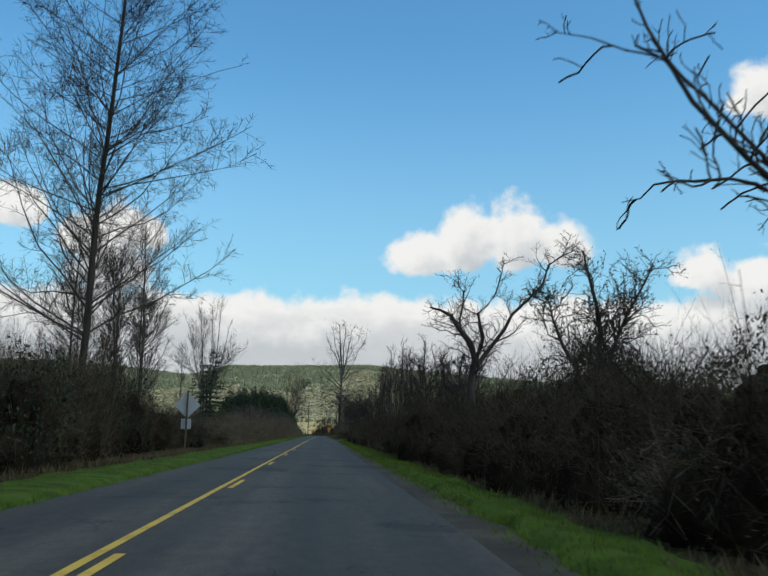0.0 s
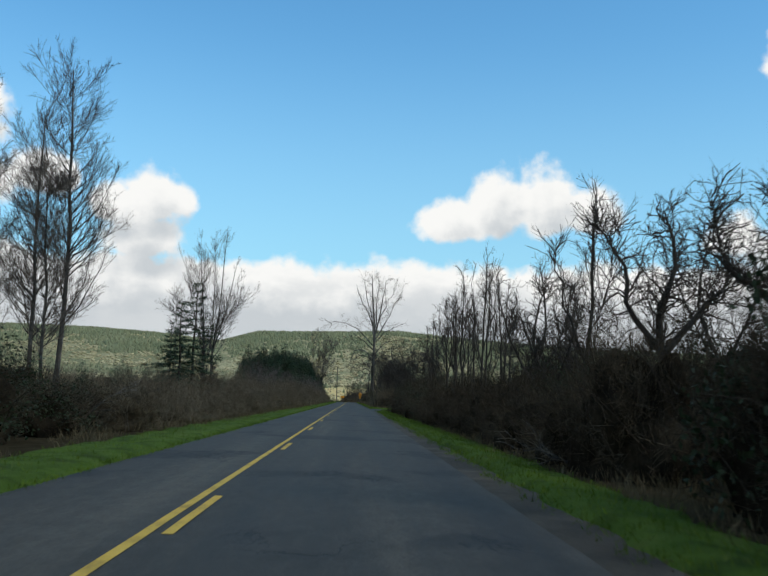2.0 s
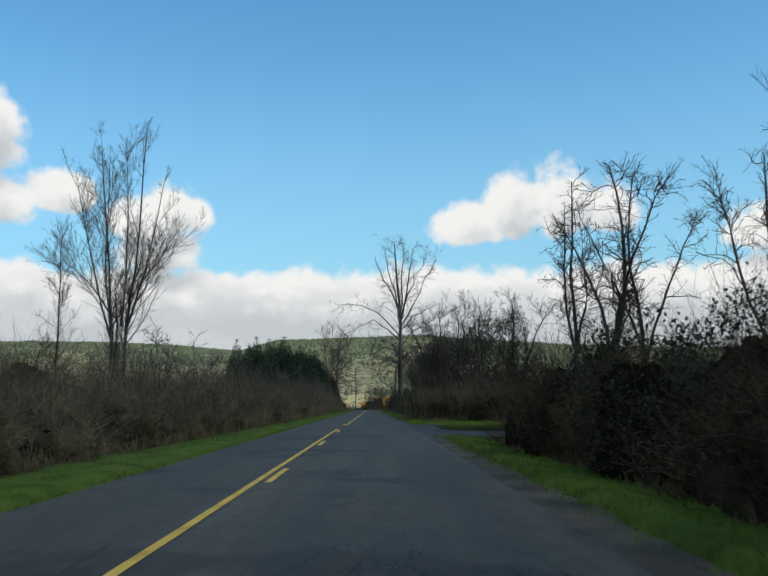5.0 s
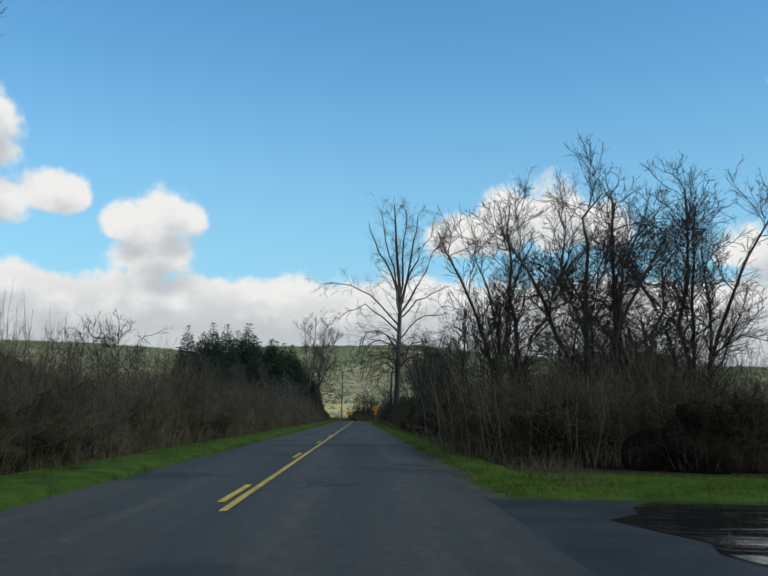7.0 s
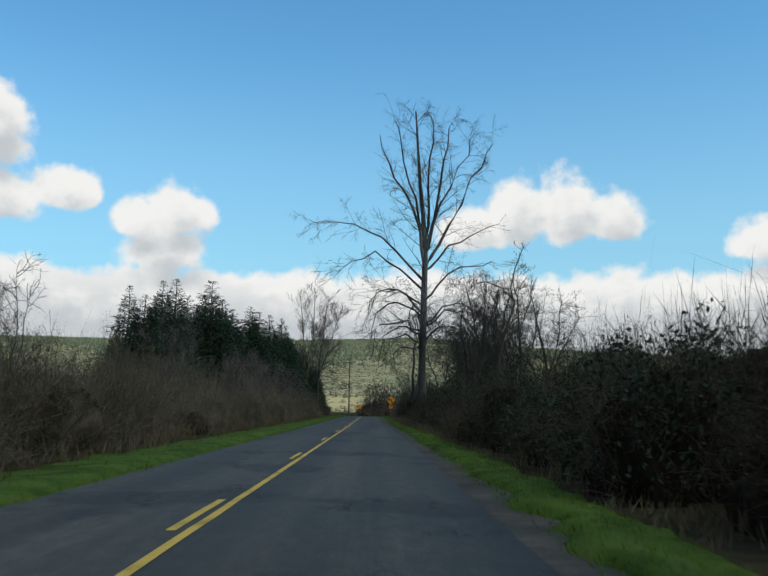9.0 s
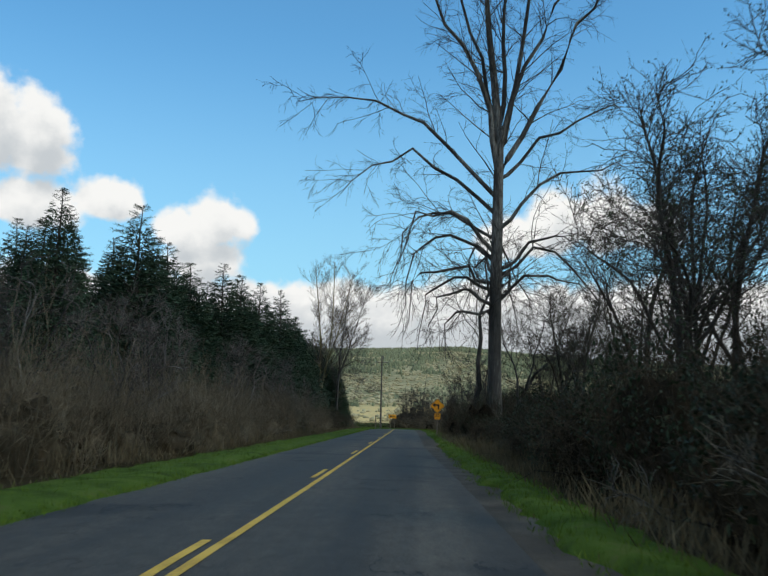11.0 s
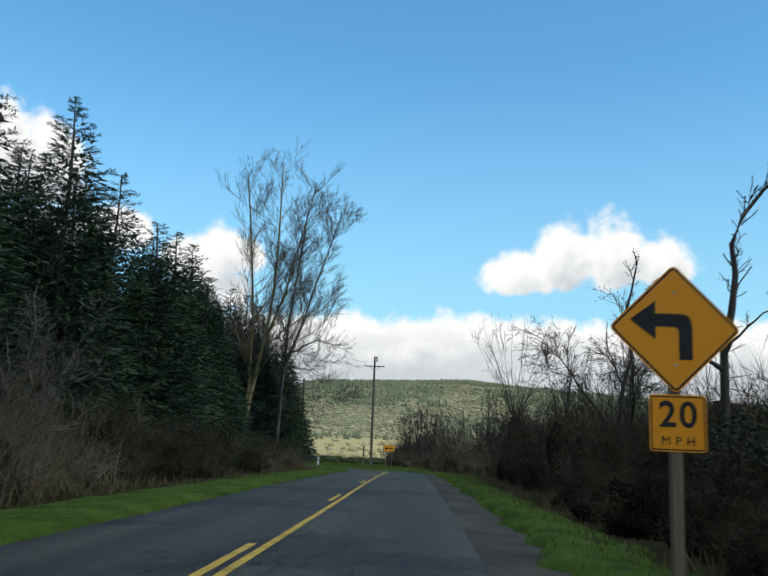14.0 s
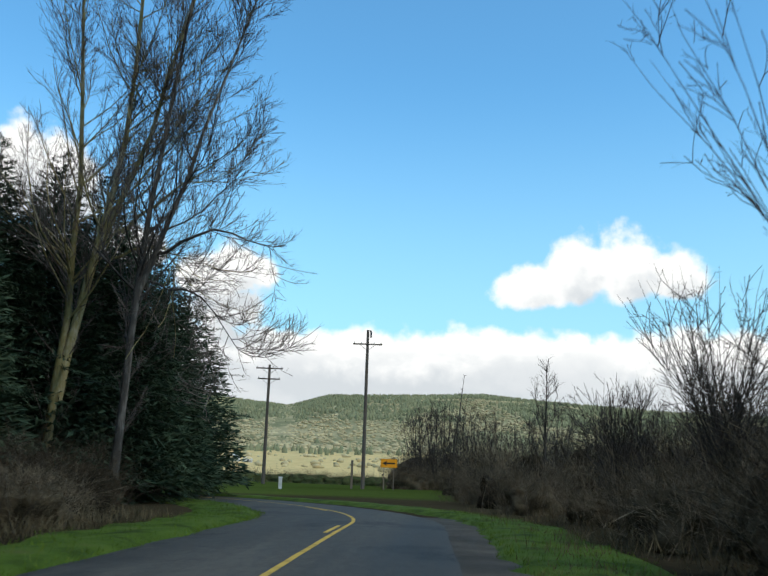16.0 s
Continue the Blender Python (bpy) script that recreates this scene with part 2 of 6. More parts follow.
def asphalt():
    m = bpy.data.materials.new("asphalt")
    m.use_nodes = True
    n = Nodes(m.node_tree)
    shader = m.node_tree.nodes["Principled BSDF"]
    spot = n.add("ShaderNodeTexCoord").outputs["Object"]
    broad = n.noise(n.vec("MULTIPLY", spot, (0.9, 0.035, 1)), 1.0, 6.0, 0.62)
    patch = n.noise(spot, 0.25, 3.0)
    stone = n.math("ADD", n.math("MULTIPLY", n.noise(spot, 38.0, 2.0, 0.75), 0.6), n.math("MULTIPLY", n.noise(n.vec("MULTIPLY", spot, (1, 0.4, 1)), 5.0, 4.0, 0.7), 0.4))
    seam = n.math("ABSOLUTE", n.math("SUBTRACT", n.noise(n.vec("MULTIPLY", spot, (0.7, 0.25, 1)), 0.9, 6.0, 0.65), 0.5))
    crack = n.math("MULTIPLY", n.smooth(seam, 0.012, 0.002), n.smooth(patch, 0.5, 0.6))
    tone = n.math("ADD", n.math("MULTIPLY", broad, 0.5), n.math("MULTIPLY", stone, 0.5))
    colour = n.ramp(tone, [(0.36, (0.027, 0.0245, 0.02)), (0.5, (0.054, 0.049, 0.039)), (0.64, (0.115, 0.102, 0.08))])
    colour = n.mix(n.smooth(patch, 0.55, 0.62), colour, n.mix(1.0, colour, (0.62, 0.63, 0.65, 1), "MULTIPLY"))
    colour = n.mix(crack, colour, (0.015, 0.015, 0.015, 1))
    # wheel tracks worn darker along the lanes
    across = n.add("ShaderNodeSeparateXYZ")
    n.put(across.inputs[0], spot)
    track = n.math("MULTIPLY", n.math("ADD", n.math("COSINE", n.math("MULTIPLY", n.math("ADD", across.outputs[0], n.math("MULTIPLY", broad, 0.5)), 3.9)), 1.0), 0.5)
    colour = n.mix(n.math("MULTIPLY", track, 0.4), colour, n.mix(1.0, colour, (0.66, 0.67, 0.68, 1), "MULTIPLY"))
    n.put(shader.inputs["Base Color"], colour)
    n.put(shader.inputs["Roughness"], n.math("ADD", 0.62, n.math("MULTIPLY", broad, 0.3)))
    shader.inputs["Specular IOR Level"].default_value = 0.25
    b = n.add("ShaderNodeBump")
    b.inputs["Strength"].default_value, b.inputs["Distance"].default_value = 0.5, 0.01
    n.put(b.inputs["Height"], n.math("SUBTRACT", stone, crack))
    n.put(shader.inputs["Normal"], b.outputs[0])
    return m


def ground_material():
    """Leaf litter beside the road, pasture and dry meadow further off, far land lightened for sun and haze."""
    m = bpy.data.materials.new("ground")
    m.use_nodes = True
    n = Nodes(m.node_tree)
    shader = m.node_tree.nodes["Principled BSDF"]
    spot = n.add("ShaderNodeTexCoord").outputs["Object"]
    xyz = n.add("ShaderNodeSeparateXYZ")
    n.put(xyz.inputs[0], spot)
    broad, grain = n.noise(spot, 0.06, 4.0), n.noise(spot, 2.5, 4.0)
    tone = n.math("ADD", n.math("MULTIPLY", broad, 0.6), n.math("MULTIPLY", grain, 0.4))
    litter = n.ramp(tone, [(0.35, (0.022, 0.018, 0.011)), (0.55, (0.05, 0.04, 0.024)), (0.7, (0.045, 0.05, 0.02))])
    pasture = n.ramp(tone, [(0.35, (0.038, 0.058, 0.012)), (0.65, (0.07, 0.095, 0.022))])
    # dry grass, its colour raised to stand for direct sun on the far field
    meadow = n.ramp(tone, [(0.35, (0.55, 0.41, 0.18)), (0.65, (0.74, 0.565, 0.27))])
    edge = n.math("MULTIPLY", n.math("SUBTRACT", n.noise(spot, 0.03, 3.0), 0.5), 14.0)
    right = n.smooth(n.math("ADD", xyz.outputs[0], n.math("MULTIPLY", edge, 0.5)), 16.0, 22.0)
    far = n.smooth(n.math("ADD", xyz.outputs[1], edge), 366.0, 374.0)
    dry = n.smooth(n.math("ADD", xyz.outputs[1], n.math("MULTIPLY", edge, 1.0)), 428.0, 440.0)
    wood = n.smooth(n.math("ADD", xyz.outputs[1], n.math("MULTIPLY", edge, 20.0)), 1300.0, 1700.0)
    rough = n.ramp(tone, [(0.35, (0.06, 0.06, 0.028)), (0.55, (0.11, 0.095, 0.045)), (0.7, (0.085, 0.1, 0.035))])
    litter = n.mix(n.smooth(n.math("ADD", xyz.outputs[0], edge), -12.0, -20.0), litter, rough)
    colour = n.mix(n.math("MAXIMUM", right, far), litter, pasture)
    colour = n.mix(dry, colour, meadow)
    # wooded slope, lightened in colour to match the hazed woods on it
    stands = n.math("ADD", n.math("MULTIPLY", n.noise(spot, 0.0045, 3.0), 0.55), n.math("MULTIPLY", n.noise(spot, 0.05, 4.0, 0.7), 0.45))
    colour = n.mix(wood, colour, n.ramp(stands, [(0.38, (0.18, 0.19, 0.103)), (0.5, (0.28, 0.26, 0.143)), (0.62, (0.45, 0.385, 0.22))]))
    n.put(shader.inputs["Base Color"], colour)
    shader.inputs["Roughness"].default_value = 1.0
    shader.inputs["Specular IOR Level"].default_value = 0.0
    b = n.add("ShaderNodeBump")
    b.inputs["Strength"].default_value, b.inputs["Distance"].default_value = 0.8, 0.05
    n.put(b.inputs["Height"], grain)
    n.put(shader.inputs["Normal"], b.outputs[0])
    return m


def water_material():
    m = bpy.data.materials.new("puddle_water")
    m.use_nodes = True
    n = Nodes(m.node_tree)
    shader = m.node_tree.nodes["Principled BSDF"]
    shader.inputs["Base Color"].default_value = (0.02, 0.021, 0.02, 1)
    shader.inputs["Roughness"].default_value = 0.04
    shader.inputs["IOR"].default_value = 1.33
    b = n.add("ShaderNodeBump")
    b.inputs["Strength"].default_value, b.inputs["Distance"].default_value = 0.5, 0.06
    n.put(b.inputs["Height"], n.noise(n.vec("MULTIPLY", n.add("ShaderNodeTexCoord").outputs["Object"], (0.5, 1.4, 1)), 0.9, 2.0))
    n.put(shader.inputs["Normal"], b.outputs[0])
    return m


ASPHALT, GROUND, WATER = asphalt(), ground_material(), water_material()
WET_ASPHALT = material("wet_asphalt", [(0.012, 0.012, 0.011), (0.03, 0.029, 0.026), (0.06, 0.056, 0.048)], 0.7, 0.7, 0.8, 18, vary=0.0, spec=0.15)


# ---- building helpers ----
rng = np.random.default_rng(7)


def lie(y):
    """Height of the ground: level along the straight, falling gently towards the bend."""
    s = np.clip((np.asarray(y, float) - 300.0) / 95.0, 0, 1)
    return -0.75 * s * s * (3 - 2 * s)


def mesh_of(name, verts, faces, mat, smooth=True):
    me = bpy.data.meshes.new(name)
    me.from_pydata(np.asarray(verts, float).reshape(-1, 3).tolist(), [], faces if isinstance(faces, list) else np.asarray(faces).tolist())
    me.materials.append(mat)
    if smooth:
        me.polygons.foreach_set("use_smooth", np.ones(len(me.polygons), bool))
    me.update()
    return me


class Bag:
    """Gathers tubes and blades into one mesh."""

    def __init__(self):
        self.v, self.f, self.n = [], [], 0

    def tubes(self, paths, radii, sides=3):
        paths, radii = np.asarray(paths, float), np.asarray(radii, float)
        count, k = radii.shape
        if not count:
            return self
        t = np.gradient(paths, axis=1)
        t /= np.linalg.norm(t, axis=2, keepdims=True) + 1e-9
        ref = np.where(np.abs(t[..., 2:]) < 0.9, (0.0, 0.0, 1.0), (1.0, 0.0, 0.0))
        a = np.cross(t, ref)
        a /= np.linalg.norm(a, axis=2, keepdims=True) + 1e-9
        b = np.cross(t, a)
        turn = np.arange(sides) * 2 * np.pi / sides
        ring = a[:, :, None] * np.cos(turn)[:, None] + b[:, :, None] * np.sin(turn)[:, None]
        v = paths[:, :, None] + ring * radii[:, :, None, None]
        at = np.arange(count * k * sides).reshape(count, k, sides) + self.n
        nx = np.roll(at, -1, axis=2)
        f = np.stack([at[:, :-1], nx[:, :-1], nx[:, 1:], at[:, 1:]], -1)
        self.v.append(v.reshape(-1, 3))
        self.f += f.reshape(-1, 4).tolist()
        self.n += count * k * sides
        return self

    def blades(self, base, along, across):
        """Pointed blades, folded along their middle: two triangles each."""
        base, along, across = (np.asarray(x, float) for x in (base, along, across))
        lift = np.cross(along, across)
        lift *= 0.35 * np.linalg.norm(across, axis=1, keepdims=True) / (np.linalg.norm(lift, axis=1, keepdims=True) + 1e-9)
        mid = base + along * 0.45
        v = np.stack([base, mid + across + lift, base + along, mid - across + lift], 1)
        at = np.arange(len(base) * 4).reshape(-1, 4) + self.n
        self.v.append(v.reshape(-1, 3))
        self.f += at[:, [0, 1, 2]].tolist() + at[:, [0, 2, 3]].tolist()
        self.n += len(base) * 4
        return self

    def mesh(self, name, mat, smooth=True):
        return mesh_of(name, np.concatenate(self.v), self.f, mat, smooth)


def unit(v):
    return v / (np.linalg.norm(v, axis=-1, keepdims=True) + 1e-9)


def sprout(paths, radii, count, length, angle, up=0.2, wiggle=0.15, curve=0.0, k=4, span=(0.25, 1.0), ratio=0.6, tip=0.25, least=0.006, shrink=0.55, stout=0.011):
    """Branches that leave the given ones: count in all, each bent and tapered."""
    paths, radii = np.asarray(paths, float), np.asarray(radii, float)
    long = np.linalg.norm(np.diff(paths, axis=1), axis=2).sum(1)
    which = rng.choice(len(paths), count, p=long / long.sum())
    u = rng.uniform(*span, count)
    s = u * (paths.shape[1] - 1)
    i = np.minimum(s.astype(int), paths.shape[1] - 2)
    w = (s - i)[:, None]
    base = paths[which, i] * (1 - w) + paths[which, i + 1] * w
    r = radii[which, i] * (1 - w[:, 0]) + radii[which, i + 1] * w[:, 0]
    tan = unit(paths[which, i + 1] - paths[which, i])
    side = unit(np.cross(tan, rng.normal(size=(count, 3))))
    a = np.radians(rng.uniform(angle[0], angle[1], count))[:, None]
    d = unit(np.cos(a) * tan + np.sin(a) * side + (0, 0, up))
    step = rng.uniform(length[0], length[1], count) * (1 - shrink * u) / (k - 1)
    out = [base]
    for _ in range(k - 1):
        out.append(out[-1] + d * step[:, None])
        d = unit(d + rng.normal(0, wiggle, (count, 3)) + (0, 0, curve))
    # a branch is never thicker than its length allows
    r0 = np.maximum(np.minimum(r * ratio, stout * step * (k - 1) + 0.004), least * 1.3)
    taper = np.linspace(1, tip, k)
    return np.stack(out, 1), np.maximum(r0[:, None] * taper, least)


def smooth_path(points, k, wiggle=0.0):
    """k points along a curve through a few knees."""
    p = np.asarray(points, float)
    s = np.linspace(0, len(p) - 1, k)
    i = np.clip(s.astype(int), 0, len(p) - 2)
    w = (s - i)[:, None]
    before = p[np.clip(i - 1, 0, len(p) - 1)]
    after = p[np.clip(i + 2, 0, len(p) - 1)]
    a, b = p[i], p[i + 1]
    out = 0.5 * ((2 * a) + (b - before) * w + (2 * before - 5 * a + 4 * b - after) * w**2 + (3 * a - before - 3 * b + after) * w**3)
    if wiggle:
        jolt = rng.normal(0, wiggle, out.shape)
        jolt[0] = 0
        out = out + jolt
    return out


def empty(name, x, y, z, rz=0.0, scale=1.0):
    ob = new(name)
    ob.empty_display_size = 0.2
    ob.matrix_basis = Matrix.LocRotScale((x, y, z), Euler((0, 0, radians(rz))), (scale, scale, scale))
    return ob


def part(name, me, parent, label=""):
    ob = new(name, me)
    ob.parent = parent
    return tagged(ob, label) if label else ob


def stand(x, y, rz=0.0, s=1.0, sz=None, dz=0.0):
    """A pose on the ground."""
    return Matrix.LocRotScale((x, y, float(lie(y)) + dz), Euler((0, 0, radians(rz))), (s, s, sz or s))


# ---- ground, road, verges ----
BEND, RADIUS = 337.5, 27.0


def centre(s):
    """The road's middle line at s metres from the start, and its heading (radians to the left)."""
    s = np.asarray(s, float)
    drift = -1.9 - 0.2 * np.clip((s - 230.0) / 70.0, 0, 1) - 0.28 * np.clip((s - 298.0) / 36.0, 0, 1)
    th = np.clip((s - BEND) / RADIUS, 0, radians(84))
    past = np.maximum(s - BEND - RADIUS * radians(84), 0)
    x = drift - RADIUS * (1 - np.cos(th)) - past * math.sin(radians(84))
    y = np.minimum(s, BEND) + RADIUS * np.sin(th) + past * math.cos(radians(84))
    return x, y, th


def beside(s, off, z=0.0):
    """The place off metres to the right of the middle line."""
    x, y, th = centre(s)
    px, py = x + off * np.cos(th), y + off * np.sin(th)
    return np.stack([px, py, lie(py) + z], -1)


def right_edge(s):
    return np.interp(s, [-60, 60, 110, 150, 175, 215, 235, 255, 500], [3.7, 3.65, 3.75, 3.75, 3.4, 3.25, 3.0, 2.62, 2.62])


def left_edge(s):
    return np.interp(s, [-60, 60, 200, 330, 500], [-2.4, -2.5, -2.7, -2.75, -2.9])


def ragged(s, seed, size=0.12):
    return np.array([noise.noise((float(v) * 0.55, seed, 0.0)) + 0.5 * noise.noise((float(v) * 2.1, seed, 5.0)) for v in s]) * size


def strip(name, s, lefts, rights, zs, mat, across=6, crown=0.0):
    """A band along the road between two offsets."""
    u = np.linspace(0, 1, across)
    rows = []
    for i, sv in enumerate(s):
        off = lefts[i] * (1 - u) + rights[i] * u
        p = beside(np.full(across, sv), off)
        p[:, 2] += zs + crown * (4 * u * (1 - u) - 1)
        rows.append(p)
    v = np.array(rows)
    at = np.arange(len(s) * across).reshape(len(s), across)
    f = np.stack([at[:-1, :-1], at[:-1, 1:], at[1:, 1:], at[1:, :-1]], -1).reshape(-1, 4)
    return mesh_of(name, v, f, mat)


def hill(x, y):
    """Height of the land far off: fields that rise slowly to a long wooded ridge."""
    x, y = np.asarray(x, float), np.asarray(y, float)
    r = np.hypot(x, y - 150.0)
    az = np.degrees(np.arctan2(x, y - 150.0))
    el = np.interp(az, [-40, -30, -22, -17, -13, -9, -6.5, -1, 3, 7, 14, 23, 40], [3.3, 3.5, 3.75, 3.8, 3.65, 3.3, 4.0, 4.15, 4.3, 3.95, 3.45, 3.1, 2.8])
    top = 3800 * np.tan(np.radians(el))
    low = np.clip((r - 560.0) / 1000.0, 0, 1)
    high = np.clip((r - 1300.0) / 2500.0, 0, 1)
    return 22 * low * low * (3 - 2 * low) + (top - 22) * high * high * (3 - 2 * high) * np.interp(r, [3800, 4700], [1, 0.8])


def build_ground():
    ring = np.concatenate([[0.0], np.geomspace(6, 4700, 90)])
    turn = np.radians(np.concatenate([np.arange(-60, 60, 2.0), np.arange(60, 300, 8.0)]))
    r, a = np.meshgrid(ring, turn, indexing="ij")
    x, y = r * np.sin(a), 150 + r * np.cos(a)
    z = lie(y) + hill(x, y) - 0.06
    v = np.stack([x, y, z], -1)
    at = np.arange(x.size).reshape(x.shape)
    nx = np.roll(at, -1, axis=1)
    f = np.stack([at[:-1], at[1:], nx[1:], nx[:-1]], -1).reshape(-1, 4)
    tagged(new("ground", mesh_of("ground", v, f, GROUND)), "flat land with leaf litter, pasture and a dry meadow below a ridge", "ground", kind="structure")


build_ground()
S = np.arange(-60, 460, 1.0)
road_l, road_r = left_edge(S) + ragged(S, 1.0, 0.08), right_edge(S) + ragged(S, 9.0, 0.035)
tagged(new("road", strip("road", S, road_l, road_r, 0.0, ASPHALT, 9, 0.03)), "worn dark grey two-lane asphalt road, slightly crowned", "road", kind="structure")
SH = np.arange(-60, 345, 1.0)
tagged(new("gravel_shoulder", strip("gravel_shoulder", SH, right_edge(SH) - 0.3, right_edge(SH) + np.interp(SH, [240, 262], [0.95, 1.3]) + ragged(SH, 20.0, 0.4), -0.05, GRAVEL, 3)), "narrow strip of grey gravel beside the asphalt", "shoulder", kind="structure")


def verge(name, s, inner, outer, sign, seed):
    across = 9
    u = np.linspace(0, 1, across)
    rows = []
    for i, sv in enumerate(s):
        off = inner[i] * (1 - u) + outer[i] * u
        p = beside(np.full(across, sv), off)
        hump = np.array([0.02 + 0.06 * math.sin(math.pi * min(1, q * 1.6)) + 0.05 * noise.noise((sv * 0.6, q * 3, seed)) * (q > 0) for q in u])
        fade = min(1.0, (i + 0.0) / 4, (len(s) - 1 - i) / 4)
        hump = hump * fade - 0.1 * (1 - fade)
        hump[0] = min(hump[0], -0.06)
        hump[-1] = -0.12
        p[:, 2] += hump
        rows.append(p)
    v = np.array(rows)
    at = np.arange(len(s) * across).reshape(len(s), across)
    f = np.stack([at[:-1, :-1], at[:-1, 1:], at[1:, 1:], at[1:, :-1]], -1).reshape(-1, 4)
    if sign < 0:
        f = f[:, ::-1]
    tagged(new(name, mesh_of(name, v, f, VERGE)), "mown green grass verge along the road", "verge", kind="structure")
    return v


LS = np.arange(-20, 440, 0.5)
left_verge = verge("verge_left", LS, left_edge(LS) + 0.05 + ragged(LS, 1.0) + ragged(LS * 3, 71.0, 0.09), left_edge(LS) - 2.2 + ragged(LS, 31.0, 0.5), -1, 2.0)
RS1 = np.arange(-20, 126, 0.5)
right_verge_a = verge("verge_right", RS1, right_edge(RS1) + 0.62 + ragged(RS1, 20.0, 0.25) + ragged(RS1 * 3, 72.0, 0.14), right_edge(RS1) + 1.9 + ragged(RS1, 41.0, 0.4), 1, 3.0)
RS2 = np.arange(149, 440, 0.5)
right_verge_b = verge("verge_right", RS2, right_edge(RS2) + np.interp(RS2, [240, 262], [0.55, 0.85]) + ragged(RS2, 20.0, 0.38) + ragged(RS2 * 3, 73.0, 0.2), right_edge(RS2) + np.interp(RS2, [240, 262, 312, 326], [1.7, 2.3, 2.3, 3.4]) + ragged(RS2, 51.0, 0.4), 1, 4.0)


def meadow_patch(name, x0, x1, y0, y1, seed):
    nx, ny = 26, 12
    v = np.array([[(x0 + (x1 - x0) * i / nx, y0 + (y1 - y0) * j / ny + 0.5 * noise.noise((i * 0.4, seed, 0)) * (j == 0), 0.03 + 0.06 * noise.noise((i * 0.7, j * 0.7, seed)) - 0.13 * (i in (0, nx) or j in (0, ny))) for i in range(nx + 1)] for j in range(ny + 1)])
    at = np.arange(v[..., 0].size).reshape(v.shape[:2])
    f = np.stack([at[:-1, :-1], at[:-1, 1:], at[1:, 1:], at[1:, :-1]], -1).reshape(-1, 4)
    tagged(new(name, mesh_of(name, v, f, VERGE)), "rough grass strip behind the driveway", "verge", kind="structure")
    return v


back_grass = meadow_patch("verge_driveway", 2.0, 19.0, 147.2, 152.5, 7.0)


def grass_blades(name, sheets, count, height):
    bag = Bag()
    for v in sheets:
        rows, cols, _ = v.shape
        i, j = rng.uniform(0, rows - 1.001, count), np.minimum(rng.uniform(0.0, 1, count) ** 1.2 * (cols - 1), cols - 1.001)
        a, b = i.astype(int), j.astype(int)
        wi, wj = (i - a)[:, None], (j - b)[:, None]
        p = (v[a, b] * (1 - wi) + v[a + 1, b] * wi) * (1 - wj) + (v[a, b + 1] * (1 - wi) + v[a + 1, b + 1] * wi) * wj
        tall = rng.uniform(*height, count)[:, None]
        lean = rng.normal(0, 0.45, (count, 3)) * (1, 1, 0) + (0, 0, 1)
        turn = rng.uniform(0, 2 * np.pi, count)
        side = np.stack([np.cos(turn), np.sin(turn), 0 * turn], -1) * rng.uniform(0.003, 0.007, count)[:, None]
        bag.blades(p - (0, 0, 0.01), unit(lean) * tall, side)
    tagged(new(name, bag.mesh(name, GRASS)), "short bright green grass blades on the verges", "grass", kind="stuff")


grass_blades("grass", [left_verge[40:760], right_verge_a[40:], right_verge_b[:400], back_grass], 21000, (0.05, 0.14))


def edge_tufts(name, count):
    """Tufts that hang over the edges of the asphalt and the gravel."""
    bag = Bag()
    for s0, s1, side in ((0, 345, -1), (0, 126, 1), (150, 345, 1)):
        n = int(count * (s1 - s0) / 345)
        s = rng.uniform(s0, s1, n)
        if side < 0:
            off = left_edge(s) + ragged(s, 1.0) - rng.uniform(-0.16, 0.3, n)
        else:
            off = right_edge(s) + np.interp(s, [240, 262], [0.55, 1.2]) + ragged(s, 20.0, 0.25) + rng.uniform(-0.26, 0.35, n)
        clump = np.array([noise.noise((float(q) * 1.7, float(side), 3.0)) for q in s])
        keep = clump > -0.15
        p = beside(s[keep], off[keep], -0.025)
        n = len(p)
        d = unit(rng.normal(0, 0.55, (n, 3)) * (1, 1, 0) + (0, 0, 0.8))
        turn = rng.uniform(0, 2 * np.pi, n)
        bag.blades(p, d * rng.uniform(0.05, 0.15, n)[:, None], np.stack([np.cos(turn), np.sin(turn), 0 * turn], -1) * rng.uniform(0.003, 0.008, n)[:, None])
    tagged(new(name, bag.mesh(name, GRASS)), "ragged grass tufts over the edge of the asphalt", "grass", kind="stuff")


edge_tufts("edge_grass", 26000)


def straw_fringe(name, stretches):
    bag = Bag()
    for s0, s1, o0, o1, count, tall in stretches:
        s = rng.uniform(s0, s1, count)
        off = o0 + (o1 - o0) * rng.uniform(0, 1, count) ** 0.7
        side = np.sign(o0)
        edge = np.where(side > 0, right_edge(s), left_edge(s))
        p = beside(s, edge + off, -0.08)
        clump = np.array([noise.noise((float(q) * 0.35, float(o) * 0.5, 11.0)) for q, o in zip(s, off)])
        p, keep = p[clump > -0.12], clump[clump > -0.12]
        n = len(p)
        d = unit(rng.normal(0, 0.38, (n, 3)) * (1, 1, 0) + (0, 0, 1))
        h = rng.uniform(0.35, 1.0, n) * tall * (0.7 + keep)
        bag.blades(p, d * h[:, None], unit(np.cross(d, rng.normal(size=(n, 3)))) * rng.uniform(0.005, 0.011, n)[:, None])
    tagged(new(name, bag.mesh(name, STRAW)), "dry tan grass along the foot of the brush", "dry grass", kind="stuff")


